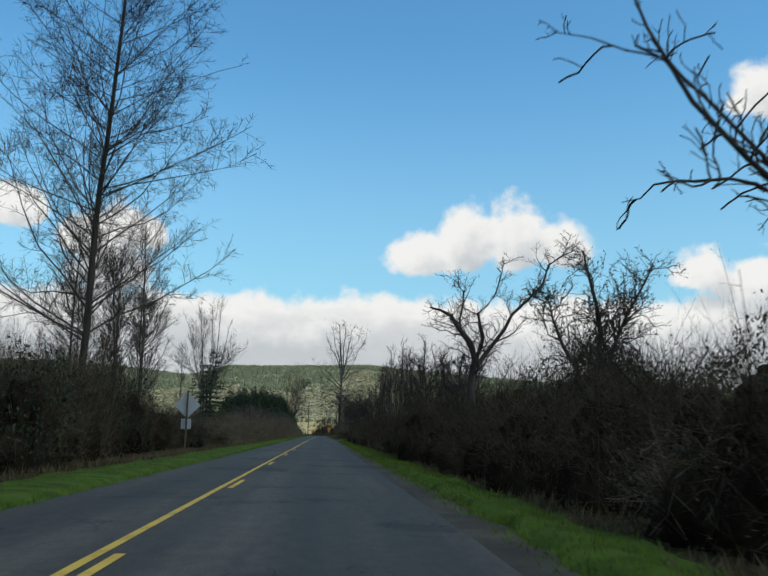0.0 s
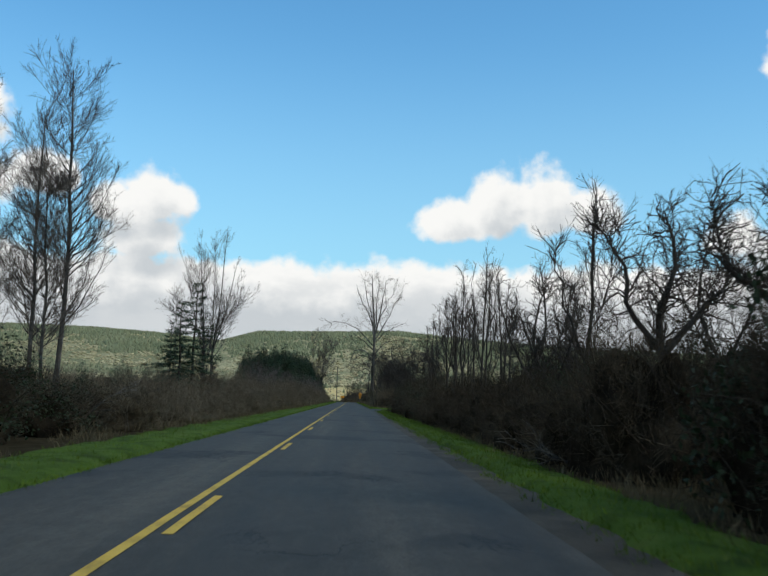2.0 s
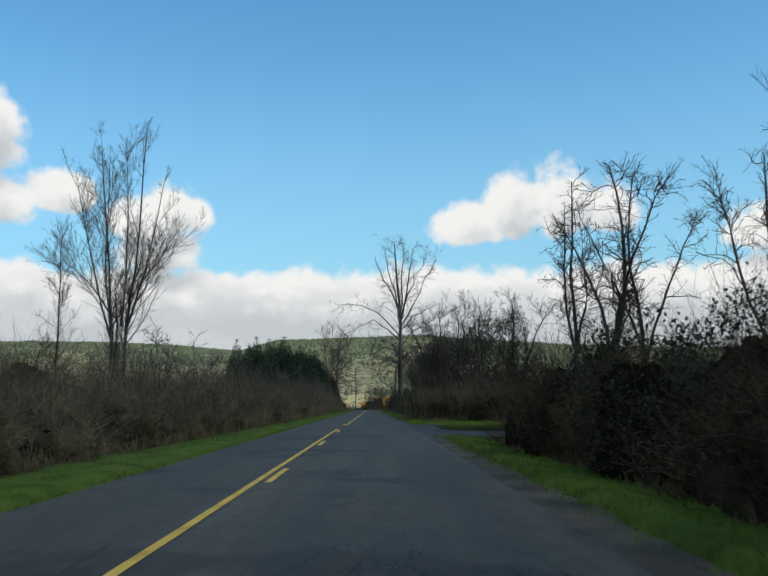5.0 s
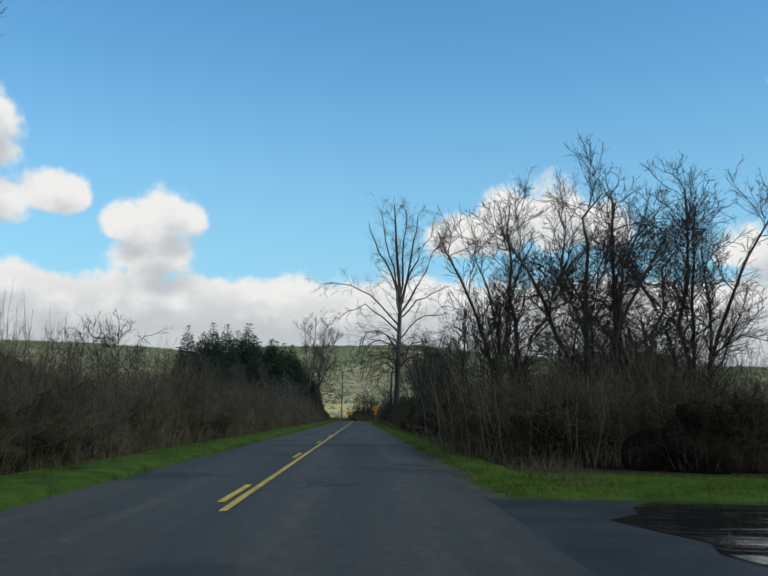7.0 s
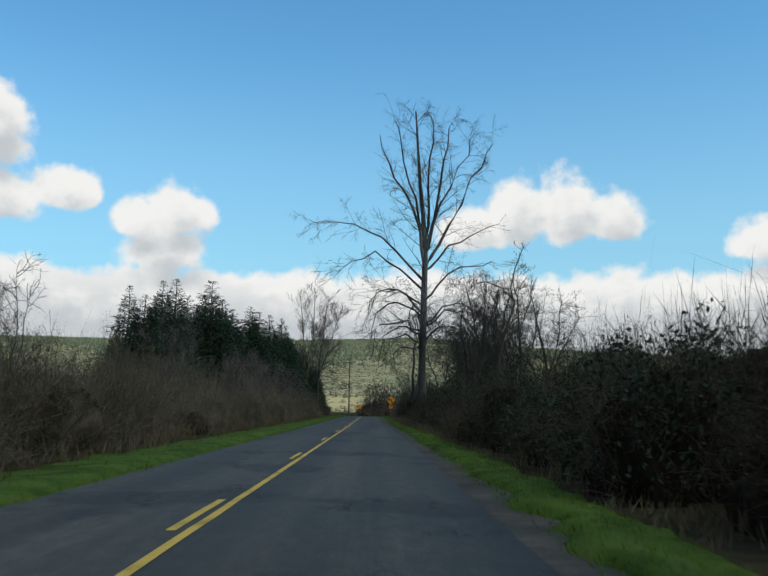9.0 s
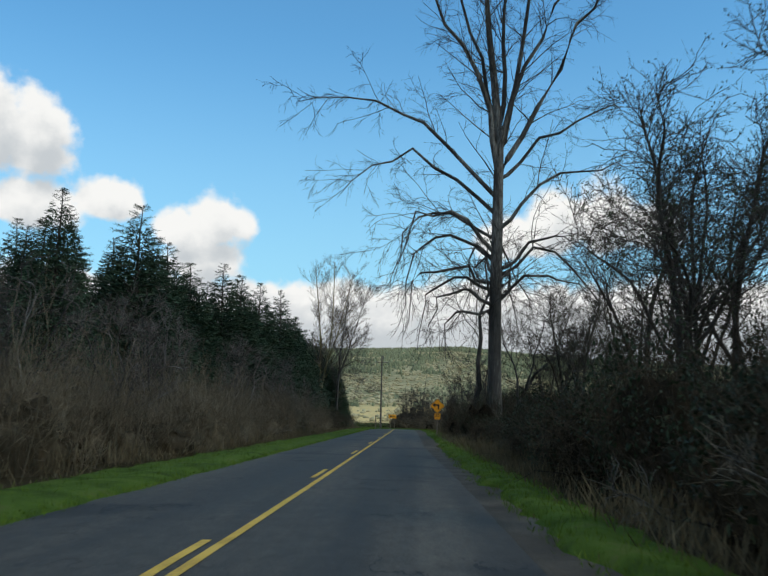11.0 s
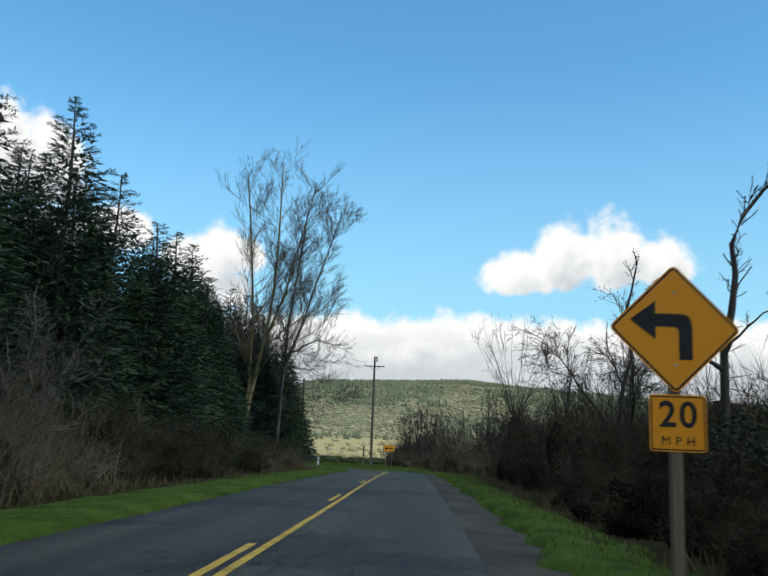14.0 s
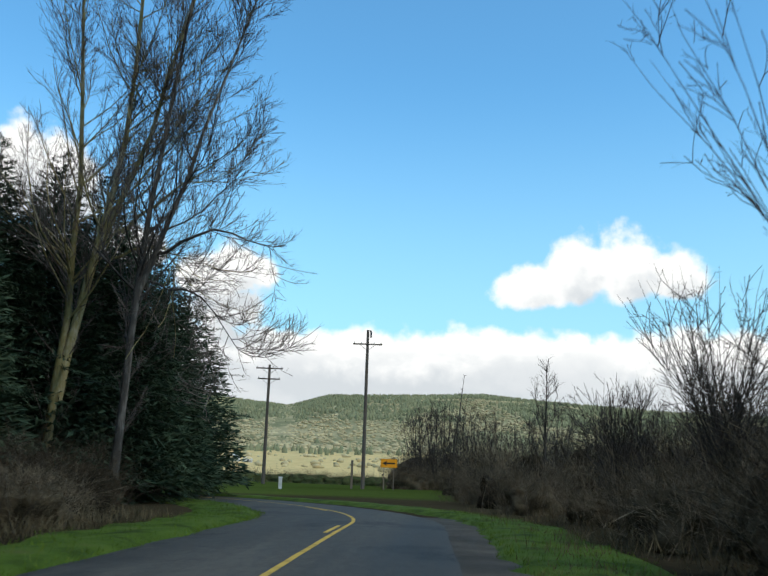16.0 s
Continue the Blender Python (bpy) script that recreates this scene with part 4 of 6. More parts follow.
# the great bare tree on the field side
bare_tree("cottonwood", [[(0, 0, -0.2), (0.05, 0, 8), (0.3, 0, 18.5), (-0.3, 0.2, 26), (-0.9, 0.2, 34.3)], [(0.3, 0, 18), (1.3, 0.3, 22), (2.3, 0.2, 29), (3.2, 0, 33)], [(0.25, 0, 17), (-1.0, -0.3, 22), (-3.4, -0.2, 27), (-5.2, 0, 31.5)], [(0.3, 0, 20), (0.8, 0.2, 27), (0.9, 0, 34)], [(0.3, 0, 16.5), (2.6, 0.4, 20.5), (6, 0.3, 27), (7.6, 0, 30.5)], [(-0.95, 0.3, -0.2), (-0.9, 0.2, 4), (-0.7, 0.1, 8), (-0.4, 0, 12)], [(0.2, 0, 19), (-0.7, 0.3, 23.5), (-2.2, 0.2, 29), (-3.2, 0, 33.5)], [(0.3, 0, 18.2), (1.8, -0.3, 22.5), (4.2, -0.2, 28), (5.6, 0, 32)]], [0.47, 0.2, 0.2, 0.17, 0.2, 0.19, 0.16, 0.17],
    [dict(n=240, length=(2.4, 6.4), angle=(25, 60), shrink=0.42, up=0.12, wiggle=0.14, curve=0.0, k=6, span=(0.24, 0.97), ratio=0.36, tip=0.2, least=0.014),
     dict(n=1150, length=(1.2, 3.0), angle=(25, 60), up=0.0, wiggle=0.18, curve=-0.09, k=5, span=(0.15, 1.0), ratio=0.55, tip=0.25, least=0.011),
     dict(n=8500, length=(0.3, 1.1), angle=(20, 65), up=-0.2, wiggle=0.28, curve=-0.14, k=3, span=(0.1, 1.0), ratio=0.6, tip=0.5, least=0.0065, shrink=0.3)],
    "great leafless cottonwood with arching limbs and a scarred trunk", 4.95, 268.0, limbs=[
        [(0.2, 0, 15), (-4, -0.5, 19.2), (-8.2, -0.4, 21.2), (-12.6, -0.6, 21.4)], [(0.1, 0, 14), (-3.4, 0.6, 17.2), (-7, 0.4, 17.6), (-9.6, 0, 15)], [(0.2, 0, 16.2), (4, 0.4, 19.5), (8.6, 0.2, 21.8)], [(0.2, 0, 13), (4, -0.5, 16.5), (8, -0.4, 17.2)],
        [(0.1, 0, 11.5), (-2.6, -0.5, 13.6), (-5, -0.2, 13.4), (-6.4, 0, 9.6)], [(0.1, 0, 9.6), (-2.4, 0.4, 10.8), (-4.4, 0.3, 9.8), (-5.4, 0, 6.4)], [(0.1, 0, 10.5), (3, 0.4, 12.6), (5.6, 0.2, 12)], [(0.1, 0, 8.4), (3, -0.3, 10.2), (6.6, -0.4, 9.0)], [(0.1, 0, 7.4), (-1.6, -0.4, 8.0), (-2.7, 0.4, 7.4), (-3.0, 0.4, 5.2)], [(0.1, 0, 8.2), (-2.0, -1.0, 9.0), (-3.4, -0.3, 8.4), (-3.9, 0.2, 6.2)], [(0.1, 0, 9.2), (-2.4, 1.4, 10.2), (-4.2, 1.6, 8.8), (-4.7, 1.8, 5.6)], [(0.1, 0, 11), (-3.4, 0.4, 12.6), (-5.2, 0.2, 10.8), (-5.7, 0, 6.8)], [(0.1, 0, 12.4), (-3.4, 0.9, 14.4), (-5.8, 0.9, 12.4), (-6.4, 0.7, 9.0)], [(0.1, 0, 10), (3.4, 0.9, 11.8), (6.4, 0.8, 9.2), (7.2, 0.6, 6.2)],
        [(0.1, 0, 11), (-0.9, 4.5, 13), (-0.9, 8.5, 11.4), (-1.2, 10.4, 7.9)], [(0.1, 0, 10), (-0.2, 4.5, 12), (-0.4, 8.5, 10.6), (-0.5, 10.2, 7.2)], [(0.1, 0, 9), (1.2, 5, 11), (2.2, 9, 9.6), (2.8, 10.8, 6.8)], [(0.1, 0, 11.6), (0.8, 4, 12.6), (2.6, 8, 11), (3.6, 9.8, 7.2)], [(0.1, 0, 9.6), (0.6, 5, 11.4), (0.9, 9, 10.2), (1.0, 10.6, 7.4)]], limb_r=0.155, bark=BARK_PALE, crook=0.2)

# cottonwoods at the bend, with yellow lichen on the bark
LACE = upswept(2.6, 23, 42, 72)
LACE[0].update(span=(0.36, 0.97), n=110)
LACE[1].update(n=1600, least=0.009)
LACE[2].update(n=20000, least=0.0085)
bare_tree("cottonwood", [[(0, 0, 0), (0.3, 0, 6), (0.3, 0, 13), (-0.9, 0.2, 24.0)], [(0.2, 0.1, 3.6), (1.1, 0, 9), (1.9, 0.3, 15), (2.0, 0, 25.0)], [(1.2, 0.2, 9.5), (2.8, 0.2, 14), (5.0, 0, 23.4)]], [0.2, 0.21, 0.15], LACE, "tall leafless cottonwood with yellow lichen on pale bark", -14.3, 345.5, bark=BARK_MOSS, twig=TWIG_GREY, limbs=[[(2, 0, 10), (3.9, 0, 11.6), (5.8, -0.4, 12.8)], [(1.9, 0, 9), (3.6, 0.2, 9.6), (5.4, 0, 8.2)]], limb_r=0.09)
bare_tree("cottonwood", [[(0, 0, 0), (0.3, 0, 8), (0.8, 0.2, 14), (1.7, 0, 21.6)], [(0.3, 0, 7.5), (1.8, 0.1, 12), (4.4, 0, 20.4)]], [0.17, 0.13], upswept(1.2, 19, 34, 62), "tall leafless cottonwood with grey bark among the firs", -11.4, 344.8, 0, bark=BARK_PALE, twig=TWIG_GREY, limbs=[[(0.8, 0, 9), (3, 0.2, 10), (5.4, 0, 9.2)], [(0.7, 0, 8), (2.6, 0, 7.4), (4.6, 0, 5.2)]], limb_r=0.08)

# gnarled broken trees on the field side
SNARL = [
    dict(n=40, length=(1.0, 2.6), angle=(35, 85), up=0.25, wiggle=0.42, curve=0.06, k=7, span=(0.3, 1.0), ratio=0.6, tip=0.25, least=0.014, stout=0.018),
    dict(n=330, length=(0.4, 1.3), angle=(30, 80), up=0.3, wiggle=0.36, curve=0.05, k=5, span=(0.1, 1.0), ratio=0.6, tip=0.3, least=0.009, stout=0.016),
    dict(n=1900, length=(0.15, 0.6), angle=(30, 75), up=0.25, wiggle=0.25, curve=0.03, k=2, span=(0.1, 1.0), ratio=0.6, tip=0.5, least=0.007),
]
bare_tree("gnarled_tree", [[(0, 0, 0), (-0.28, 0, 2.88), (-0.11, 0, 5.04), (-0.78, 0, 6.24), (-1.46, 0.2, 7.2), (-2.35, 0.2, 7.44)], [(-0.11, 0, 4.8), (0.34, 0, 6), (0.11, 0.2, 7.2), (1.01, 0, 8.28), (1.34, 0, 10.08)], [(0, 0, 4.56), (1.12, 0.2, 6), (1.9, 0, 7.44), (3.25, 0.1, 8.64), (3.81, 0, 10.08), (5.04, 0, 10.56)], [(-0.11, 0, 5.04), (-0.9, 0.2, 6.72), (-0.56, 0.2, 7.92), (-1.12, 0, 8.88)]], [0.23, 0.1, 0.11, 0.08], [dict(SNARL[0], n=70, span=(0.12, 1.0)), dict(SNARL[1], n=520), dict(SNARL[2], n=3000)], "gnarled leafless tree with crooked half-dead limbs", 7.5, 42.9)
bare_tree("gnarled_tree", [[(0, 0, 0), (0.2, 0, 2.6), (0.3, 0.2, 4.8), (-0.2, 0.2, 7.2)], [(0.2, 0, 2.6), (1.0, 0.2, 4.6), (2.0, 0, 6.6)], [(0.1, 0, 2.2), (-0.8, 0.2, 4.0), (-1.5, 0, 5.6)]], [0.15, 0.09, 0.09], [dict(SNARL[0], n=80, span=(0.15, 1.0)), dict(SNARL[1], n=700), dict(SNARL[2], n=4600)], "crooked leafless tree grown through with ivy", 8.4, 27.0, buds=2600, bud_mat=IVY, bud_size=1.3)
bare_tree("gnarled_tree", [[(0, 0, 0), (0.2, 0.1, 2.2), (-0.6, 0, 3.6), (-1.9, -0.2, 4.7), (-3.1, -0.3, 5.9), (-3.9, -0.3, 7.6)], [(-1.6, -0.2, 4.5), (-2.6, -0.3, 5.6), (-3.4, -0.3, 6.2), (-4.8, -0.4, 6.4)], [(-1.2, -0.2, 4.1), (-2.4, -0.4, 4.5), (-3.2, -0.4, 4.4), (-3.9, -0.5, 4.1)]], [0.085, 0.036, 0.034], [dict(SNARL[0], n=30, length=(0.7, 1.9), wiggle=0.25, stout=0.012), dict(SNARL[1], n=130, length=(0.25, 0.8), wiggle=0.25, stout=0.01), dict(SNARL[2], n=260, length=(0.1, 0.3))], "leaning dead tree reaching over the roadside", 7.6, 11.0)
CURLY = [dict(SNARL[0], n=95, length=(0.8, 2.0), wiggle=0.5, span=(0.25, 1.0)), dict(SNARL[1], n=560, wiggle=0.45), dict(SNARL[2], n=2600)]
for gx, gy, gr, f in ((7.6, 57.0, 0, 0.94), (8.2, 51.5, 130, 0.9)):
    bare_tree("gnarled_tree", [[(0, 0, 0), (0.1, 0, 2.0 * f), (-0.2, 0.1, 3.6 * f), (0.3, 0, 5.0 * f), (0.1, 0, 6.4 * f)], [(0, 0, 2.6 * f), (-0.9, 0.2, 4.0 * f), (-1.0, 0.1, 5.2 * f), (-1.8, 0, 6.2 * f)], [(0, 0, 2.8 * f), (0.9, -0.2, 4.0 * f), (1.5, 0, 4.6 * f), (1.7, 0, 6.0 * f)]], [0.16, 0.09, 0.09], CURLY, "gnarled leafless tree with a tight tangled crown", gx, gy, gr)
for gx, gy, gh, gr in ((7.6, 72.9, 7.2, 10), (7.2, 68.3, 5.6, 130), (10.5, 77.0, 7.0, 220), (8.2, 128.0, 10.4, 70), (10.8, 127.5, 10.6, 190), (7.4, 120.0, 8.8, 300), (13.0, 121.0, 9.6, 33), (12.0, 84.0, 8.0, 85), (12.0, 64.0, 7.5, 140)):
    f = gh / 9.0
    bare_tree("crooked_tree", [[(0, 0, 0), (0.1, 0.1, 3 * f), (0.6, 0.2, 6 * f), (0.2, 0, 9 * f)], [(0, 0, 2.4 * f), (-1.0, 0.3, 5 * f), (-2.2 * f, 0, 7.6 * f)], [(0.1, 0, 3 * f), (1.0, -0.3, 5 * f), (2.4 * f, 0, 8 * f)]], [0.11, 0.07, 0.07], SNARL, "small crooked leafless tree rising from the brambles", gx, gy, gr, group="crooked trees along the field")

bare_tree("gnarled_tree", [[(0, 0, 0), (-0.4, 0, 3.2), (-0.1, 0, 5.2), (0.5, 0, 7.0), (0.3, 0, 8.4), (1.0, 0, 10.4)], [(0.4, 0, 7.4), (-0.5, 0, 8.2), (-1.6, 0.1, 8.3), (-2.6, 0.1, 7.8)], [(-0.1, 0, 5.0), (1.0, 0.2, 6.2), (1.6, 0, 8.2)]], [0.105, 0.05, 0.05], [dict(SNARL[0], n=14), dict(SNARL[1], n=70), dict(SNARL[2], n=300)], "crooked dead tree with one arching limb", 7.2, 222.4)
# tall dead snags
SNAG = [
    dict(n=34, length=(0.7, 2.2), angle=(20, 60), up=0.6, wiggle=0.2, curve=0.1, k=5, span=(0.35, 1.0), ratio=0.5, tip=0.3, least=0.014),
    dict(n=150, length=(0.5, 1.5), angle=(25, 65), up=0.3, wiggle=0.25, curve=0.05, k=4, span=(0.1, 1.0), ratio=0.6, tip=0.3, least=0.009),
    dict(n=800, length=(0.25, 0.75), angle=(25, 65), up=0.2, wiggle=0.25, curve=0.03, k=2, span=(0.1, 1.0), ratio=0.6, tip=0.4, least=0.006),
]
for sx, sy, sh, sr in ((6.7, 61.3, 7.2, 0), (7.7, 89.0, 10.4, 30), (7.3, 94.8, 9.8, 100), (9.3, 91.0, 8.8, 170), (7.0, 97.0, 8.2, 250), (10.2, 96.0, 9.4, 320), (8.6, 84.5, 6.0, 60), (8.5, 93.0, 9.6, 15), (6.9, 100.5, 8.4, 140), (8.9, 102.0, 9.0, 280), (7.8, 104.0, 8.6, 200), (9.5, 110.0, 9.0, 10), (5.9, 223.2, 8.2, 20), (6.6, 178.0, 7.8, 0), (5.4, 181.0, 7.2, 90), (8.0, 184.0, 7.5, 180), (7.4, 374.0, 9.0, 45)):
    bare_tree("dead_snag", [[(0, 0, 0), (0.1, 0.1, sh * 0.4), (0.2, 0.0, sh * 0.75), (0.35, 0, sh)], [(0.05, 0, sh * 0.3), (-0.6, 0.2, sh * 0.6), (-0.9, 0.1, sh * 0.85)], [(0.1, 0, sh * 0.42), (0.7, -0.2, sh * 0.65), (1.1, 0, sh * 0.92)]], [0.085, 0.05, 0.05], SNAG, "tall broken dead tree with bare upright limbs", sx, sy, sr, crook=0.09, group="dead snags above the brambles")

FEW = [dict(SNAG[0], n=14, length=(0.4, 1.1)), dict(SNAG[1], n=60, length=(0.2, 0.7)), dict(SNAG[2], n=200, length=(0.1, 0.35))]
for knees, radii, sx, sy in (
    ([[(0, 0, 0), (0.05, 0, 2.8), (0.3, 0, 4.2), (0.25, 0, 5.2), (0.7, 0, 6.1), (1.3, 0, 6.8)], [(0.05, 0, 2.9), (-0.7, 0.1, 3.5), (-1.3, 0.1, 4.4)], [(0.1, 0, 3.2), (0.7, 0, 3.9), (1.3, 0, 4.1)]], [0.1, 0.045, 0.03], 5.4, 292.3),
    ([[(0, 0, 0), (0.1, 0, 3.0), (0.45, 0, 4.6), (0.35, 0, 5.8), (0.6, 0, 6.8), (0.75, 0, 7.8)], [(0.45, 0, 4.8), (0.95, 0, 5.6), (1.0, 0, 6.2)], [(0.2, 0, 3.6), (-0.2, 0.1, 4.6), (-0.3, 0, 5.3)]], [0.085, 0.035, 0.03], 6.05, 304.0),
    ([[(0, 0, 0), (-0.1, 0, 2.6), (-0.2, 0, 4.4), (-0.05, 0, 5.4), (0.1, 0, 6.7)], [(-0.15, 0, 4.0), (-0.7, 0.1, 4.7), (-0.9, 0, 5.6)], [(-0.1, 0, 3.4), (-0.8, 0, 3.6), (-1.1, 0, 3.5)], [(0, 0, 4.9), (-0.5, 0, 5.6), (-0.5, 0, 6.3)]], [0.1, 0.04, 0.03, 0.03], 6.0, 284.2),
    ([[(0, 0, 0), (0.1, 0, 4.5), (0.5, 0, 7.4), (1.0, 0, 11.2)], [(0.3, 0, 6.0), (1.0, 0, 7.4), (1.3, 0, 9.2)]], [0.09, 0.04], 1.9, 401.0)):
    bare_tree("dead_snag", knees, radii, FEW, "thin crooked dead tree with few remaining limbs", sx, sy, group="dead snags above the brambles")
bare_tree("young_tree", [[(0, 0, 0), (0.1, 0, 2.4), (0.0, 0.1, 4.9)], [(0, 0, 2.0), (-0.5, 0, 3.0), (-0.6, 0, 4.3)], [(0.05, 0, 2.2), (0.5, 0.1, 3.2), (0.6, 0, 4.2)]], [0.05, 0.03, 0.03], [dict(SNAG[0], n=26, length=(0.4, 1.1)), dict(SNAG[1], n=140, length=(0.2, 0.6)), dict(SNAG[2], n=700, length=(0.1, 0.3))], "young leafless tree standing in the brambles", 5.9, 288.0)
bare_tree("young_tree", [[(0, 0, 0), (0.1, 0, 3), (0.2, 0.1, 6.5)], [(0, 0, 0), (-0.3, 0.2, 3), (-0.8, 0.2, 5.8)], [(0.1, 0, 0), (0.5, 0, 3), (1.1, 0, 5.9)], [(0, 0.1, 0), (0.2, 0.5, 3), (0.5, 0.9, 6.0)]], [0.03, 0.025, 0.025, 0.025], [dict(SNAG[0], n=50, length=(0.6, 1.8), angle=(15, 40)), dict(SNAG[1], n=220, length=(0.3, 0.8), angle=(20, 45)), dict(SNAG[2], n=900, length=(0.1, 0.4))], "clump of thin upright leafless stems above the brush", 6.1, 314.4, twig=TWIG_GREY)

# willow clump past the driveway, and the dark thorn trees further on
WILLOW = [
    dict(n=56, length=(2.2, 4.6), angle=(30, 78), up=0.28, wiggle=0.26, curve=0.03, k=6, span=(0.2, 0.95), ratio=0.5, tip=0.2, least=0.012),
    dict(n=950, length=(0.7, 1.9), angle=(25, 75), up=0.25, wiggle=0.28, curve=0.03, k=4, span=(0.15, 1.0), ratio=0.55, tip=0.3, least=0.009),
    dict(n=8000, length=(0.25, 0.8), angle=(25, 75), up=0.2, wiggle=0.22, curve=0.02, k=2, span=(0.1, 1.0), ratio=0.6, tip=0.5, least=0.0085),
]
for wx, wy, wh, wr in ((5.2, 166.6, 10.4, 12), (8.6, 162.5, 10.2, 75), (11.6, 163.4, 10.6, 150), (7.2, 160.4, 9.2, 200)):
    bare_tree("willow", [[(0, 0, 0), (-0.6, 0.2, wh * 0.4), (-2.6, 0.3, wh * 0.8)], [(0.2, 0, 0), (0.5, 0, wh * 0.45), (0.3, 0.2, wh * 0.9)], [(0.3, 0.1, 0), (1.2, -0.2, wh * 0.4), (3.2, -0.1, wh * 0.76)], [(0, 0.2, 0), (0.1, 1.0, wh * 0.4), (-0.4, 2.0, wh * 0.8)], [(0, -0.1, 0), (-0.2, -1.0, wh * 0.4), (0.4, -1.8, wh * 0.75)]], [0.11, 0.12, 0.11, 0.09, 0.09], WILLOW, "many-stemmed leafless willow with a dense twiggy crown", wx, wy, wr, crook=0.14, group="willows past the driveway")
bare_tree("willow", [[(0, 0, 0), (0.1, 0, 2.4), (0.2, 0, 4.8)], [(0.1, 0, 0), (-0.3, 0, 2.2), (-0.6, 0, 4)]], [0.05, 0.04], levels_for(4.6, 0.3, 0.7, 0.7), "young pale-stemmed willow at the field edge", 12.8, 156.0, bark=BARK_PALE, twig=TWIG_PALE)
THORN = [
    dict(n=34, length=(1.8, 4.2), angle=(30, 75), up=0.2, wiggle=0.28, curve=0.02, k=6, span=(0.3, 0.97), ratio=0.42, tip=0.25, least=0.012),
    dict(n=360, length=(0.9, 2.2), angle=(30, 70), up=0.1, wiggle=0.28, curve=-0.01, k=5, span=(0.1, 1.0), ratio=0.55, tip=0.3, least=0.009),
    dict(n=3600, length=(0.25, 0.8), angle=(25, 70), up=0.1, wiggle=0.22, curve=0.0, k=2, span=(0.1, 1.0), ratio=0.6, tip=0.4, least=0.006),
]
for tx, ty, th, tr in ((7.8, 240.0, 10.6, 0), (10.0, 245.0, 11.0, 100), (8.0, 244.5, 8.6, 205), (6.6, 236.0, 8.6, 70), (9.0, 238.5, 9.8, 160), (12.0, 236.0, 10.0, 15), (9.4, 232.0, 10.0, 290), (12.6, 263.0, 9.0, 120), (9.2, 277.0, 7.0, 10), (13.0, 271.0, 9.4, 310), (9.8, 272.5, 9.6, 50), (10.4, 267.5, 9.4, 200), (12.0, 278.5, 8.6, 170), (7.4, 308.8, 6.0, 260)):
    bare_tree("thorn_tree", [[(0, 0, 0), (0.2, 0.1, th * 0.4), (-0.5, 0.4, th * 0.8), (-1.0, 0.2, th)], [(0.1, 0, th * 0.25), (1.5, 0.3, th * 0.55), (2.8, 0, th * 0.8)], [(0, 0, th * 0.22), (-1.6, -0.3, th * 0.5), (-3.0, 0.2, th * 0.62)], [(0.1, 0, th * 0.3), (0.3, -1.4, th * 0.6), (0, -2.4, th * 0.85)]], [0.115, 0.075, 0.075, 0.07], THORN, "dark leafless thorn tree with a tangled ivy-hung crown", tx, ty, tr, buds=3600, bud_mat=GREEN_LEAF, bud_size=1.05, group="thorn trees beside the road")

bare_tree("gnarled_tree", [[(0, 0, 0), (0.5, 0, 2.4), (1.7, 0, 4.4), (3.6, 0.1, 5.8), (6.2, 0.2, 6.6)], [(0.5, 0, 2.4), (0.3, 0, 4.6), (-0.5, 0.2, 6.6), (-0.7, 0, 8.4)], [(1.0, 0, 3.3), (1.6, -0.3, 5.6), (2.2, -0.2, 8.0)], [(2.4, 0, 5.0), (3.4, 0.2, 6.8), (4.0, 0, 8.6)]], [0.17, 0.08, 0.08, 0.07], [dict(THORN[0], n=46), dict(THORN[1], n=460), dict(THORN[2], n=4200)], "leaning leafless tree beside the great cottonwood", 6.6, 273.5, bark=BARK_PALE)

# thorn bush with rods spreading from its foot
RODS = [
    dict(n=190, length=(1.0, 2.4), angle=(15, 45), up=0.25, wiggle=0.13, curve=0.03, k=5, span=(0.1, 0.85), stout=0.006, ratio=0.6, tip=0.25, least=0.0065),
    dict(n=520, length=(0.4, 1.0), angle=(25, 55), up=0.2, wiggle=0.14, curve=0.02, k=4, span=(0.1, 1.0), ratio=0.6, tip=0.3, least=0.006),
    dict(n=2400, length=(0.12, 0.4), angle=(30, 65), up=0.2, wiggle=0.15, curve=0.02, k=2, span=(0.1, 1.0), ratio=0.6, tip=0.4, least=0.005),
]
for bx, by, bh, br in ((5.2, 325.8, 10.6, 0), (8.4, 330.0, 6.2, 70), (5.2, 340.0, 4.6, 130), (8.5, 318.0, 6.6, 210), (5.6, 332.0, 6.4, 20), (7.6, 337.0, 5.6, 300)):
    stems = [[(0, 0, 0), (0.25 * math.cos(a), 0.25 * math.sin(a), bh * 0.35), (bh * q * math.cos(a), bh * q * math.sin(a), bh * (0.95 - 0.45 * q))] for a, q in ((0.2, 0.3), (1.2, 0.2), (2.1, 0.3), (3.0, 0.27), (3.9, 0.15), (4.8, 0.3), (5.7, 0.4), (0.7, 0.08), (2.6, 0.2), (3.4, 0.2), (4.3, 0.36), (5.2, 0.16), (0.45, 0.36), (1.7, 0.1), (2.35, 0.3), (3.2, 0.14), (5.45, 0.28), (6.0, 0.2))]
    bare_tree("thorn_bush", stems, [0.018] * 18, RODS, "leafless bush of long rods spreading from a dark foot", bx, by, br, category="bush", group="rod bushes before the bend")


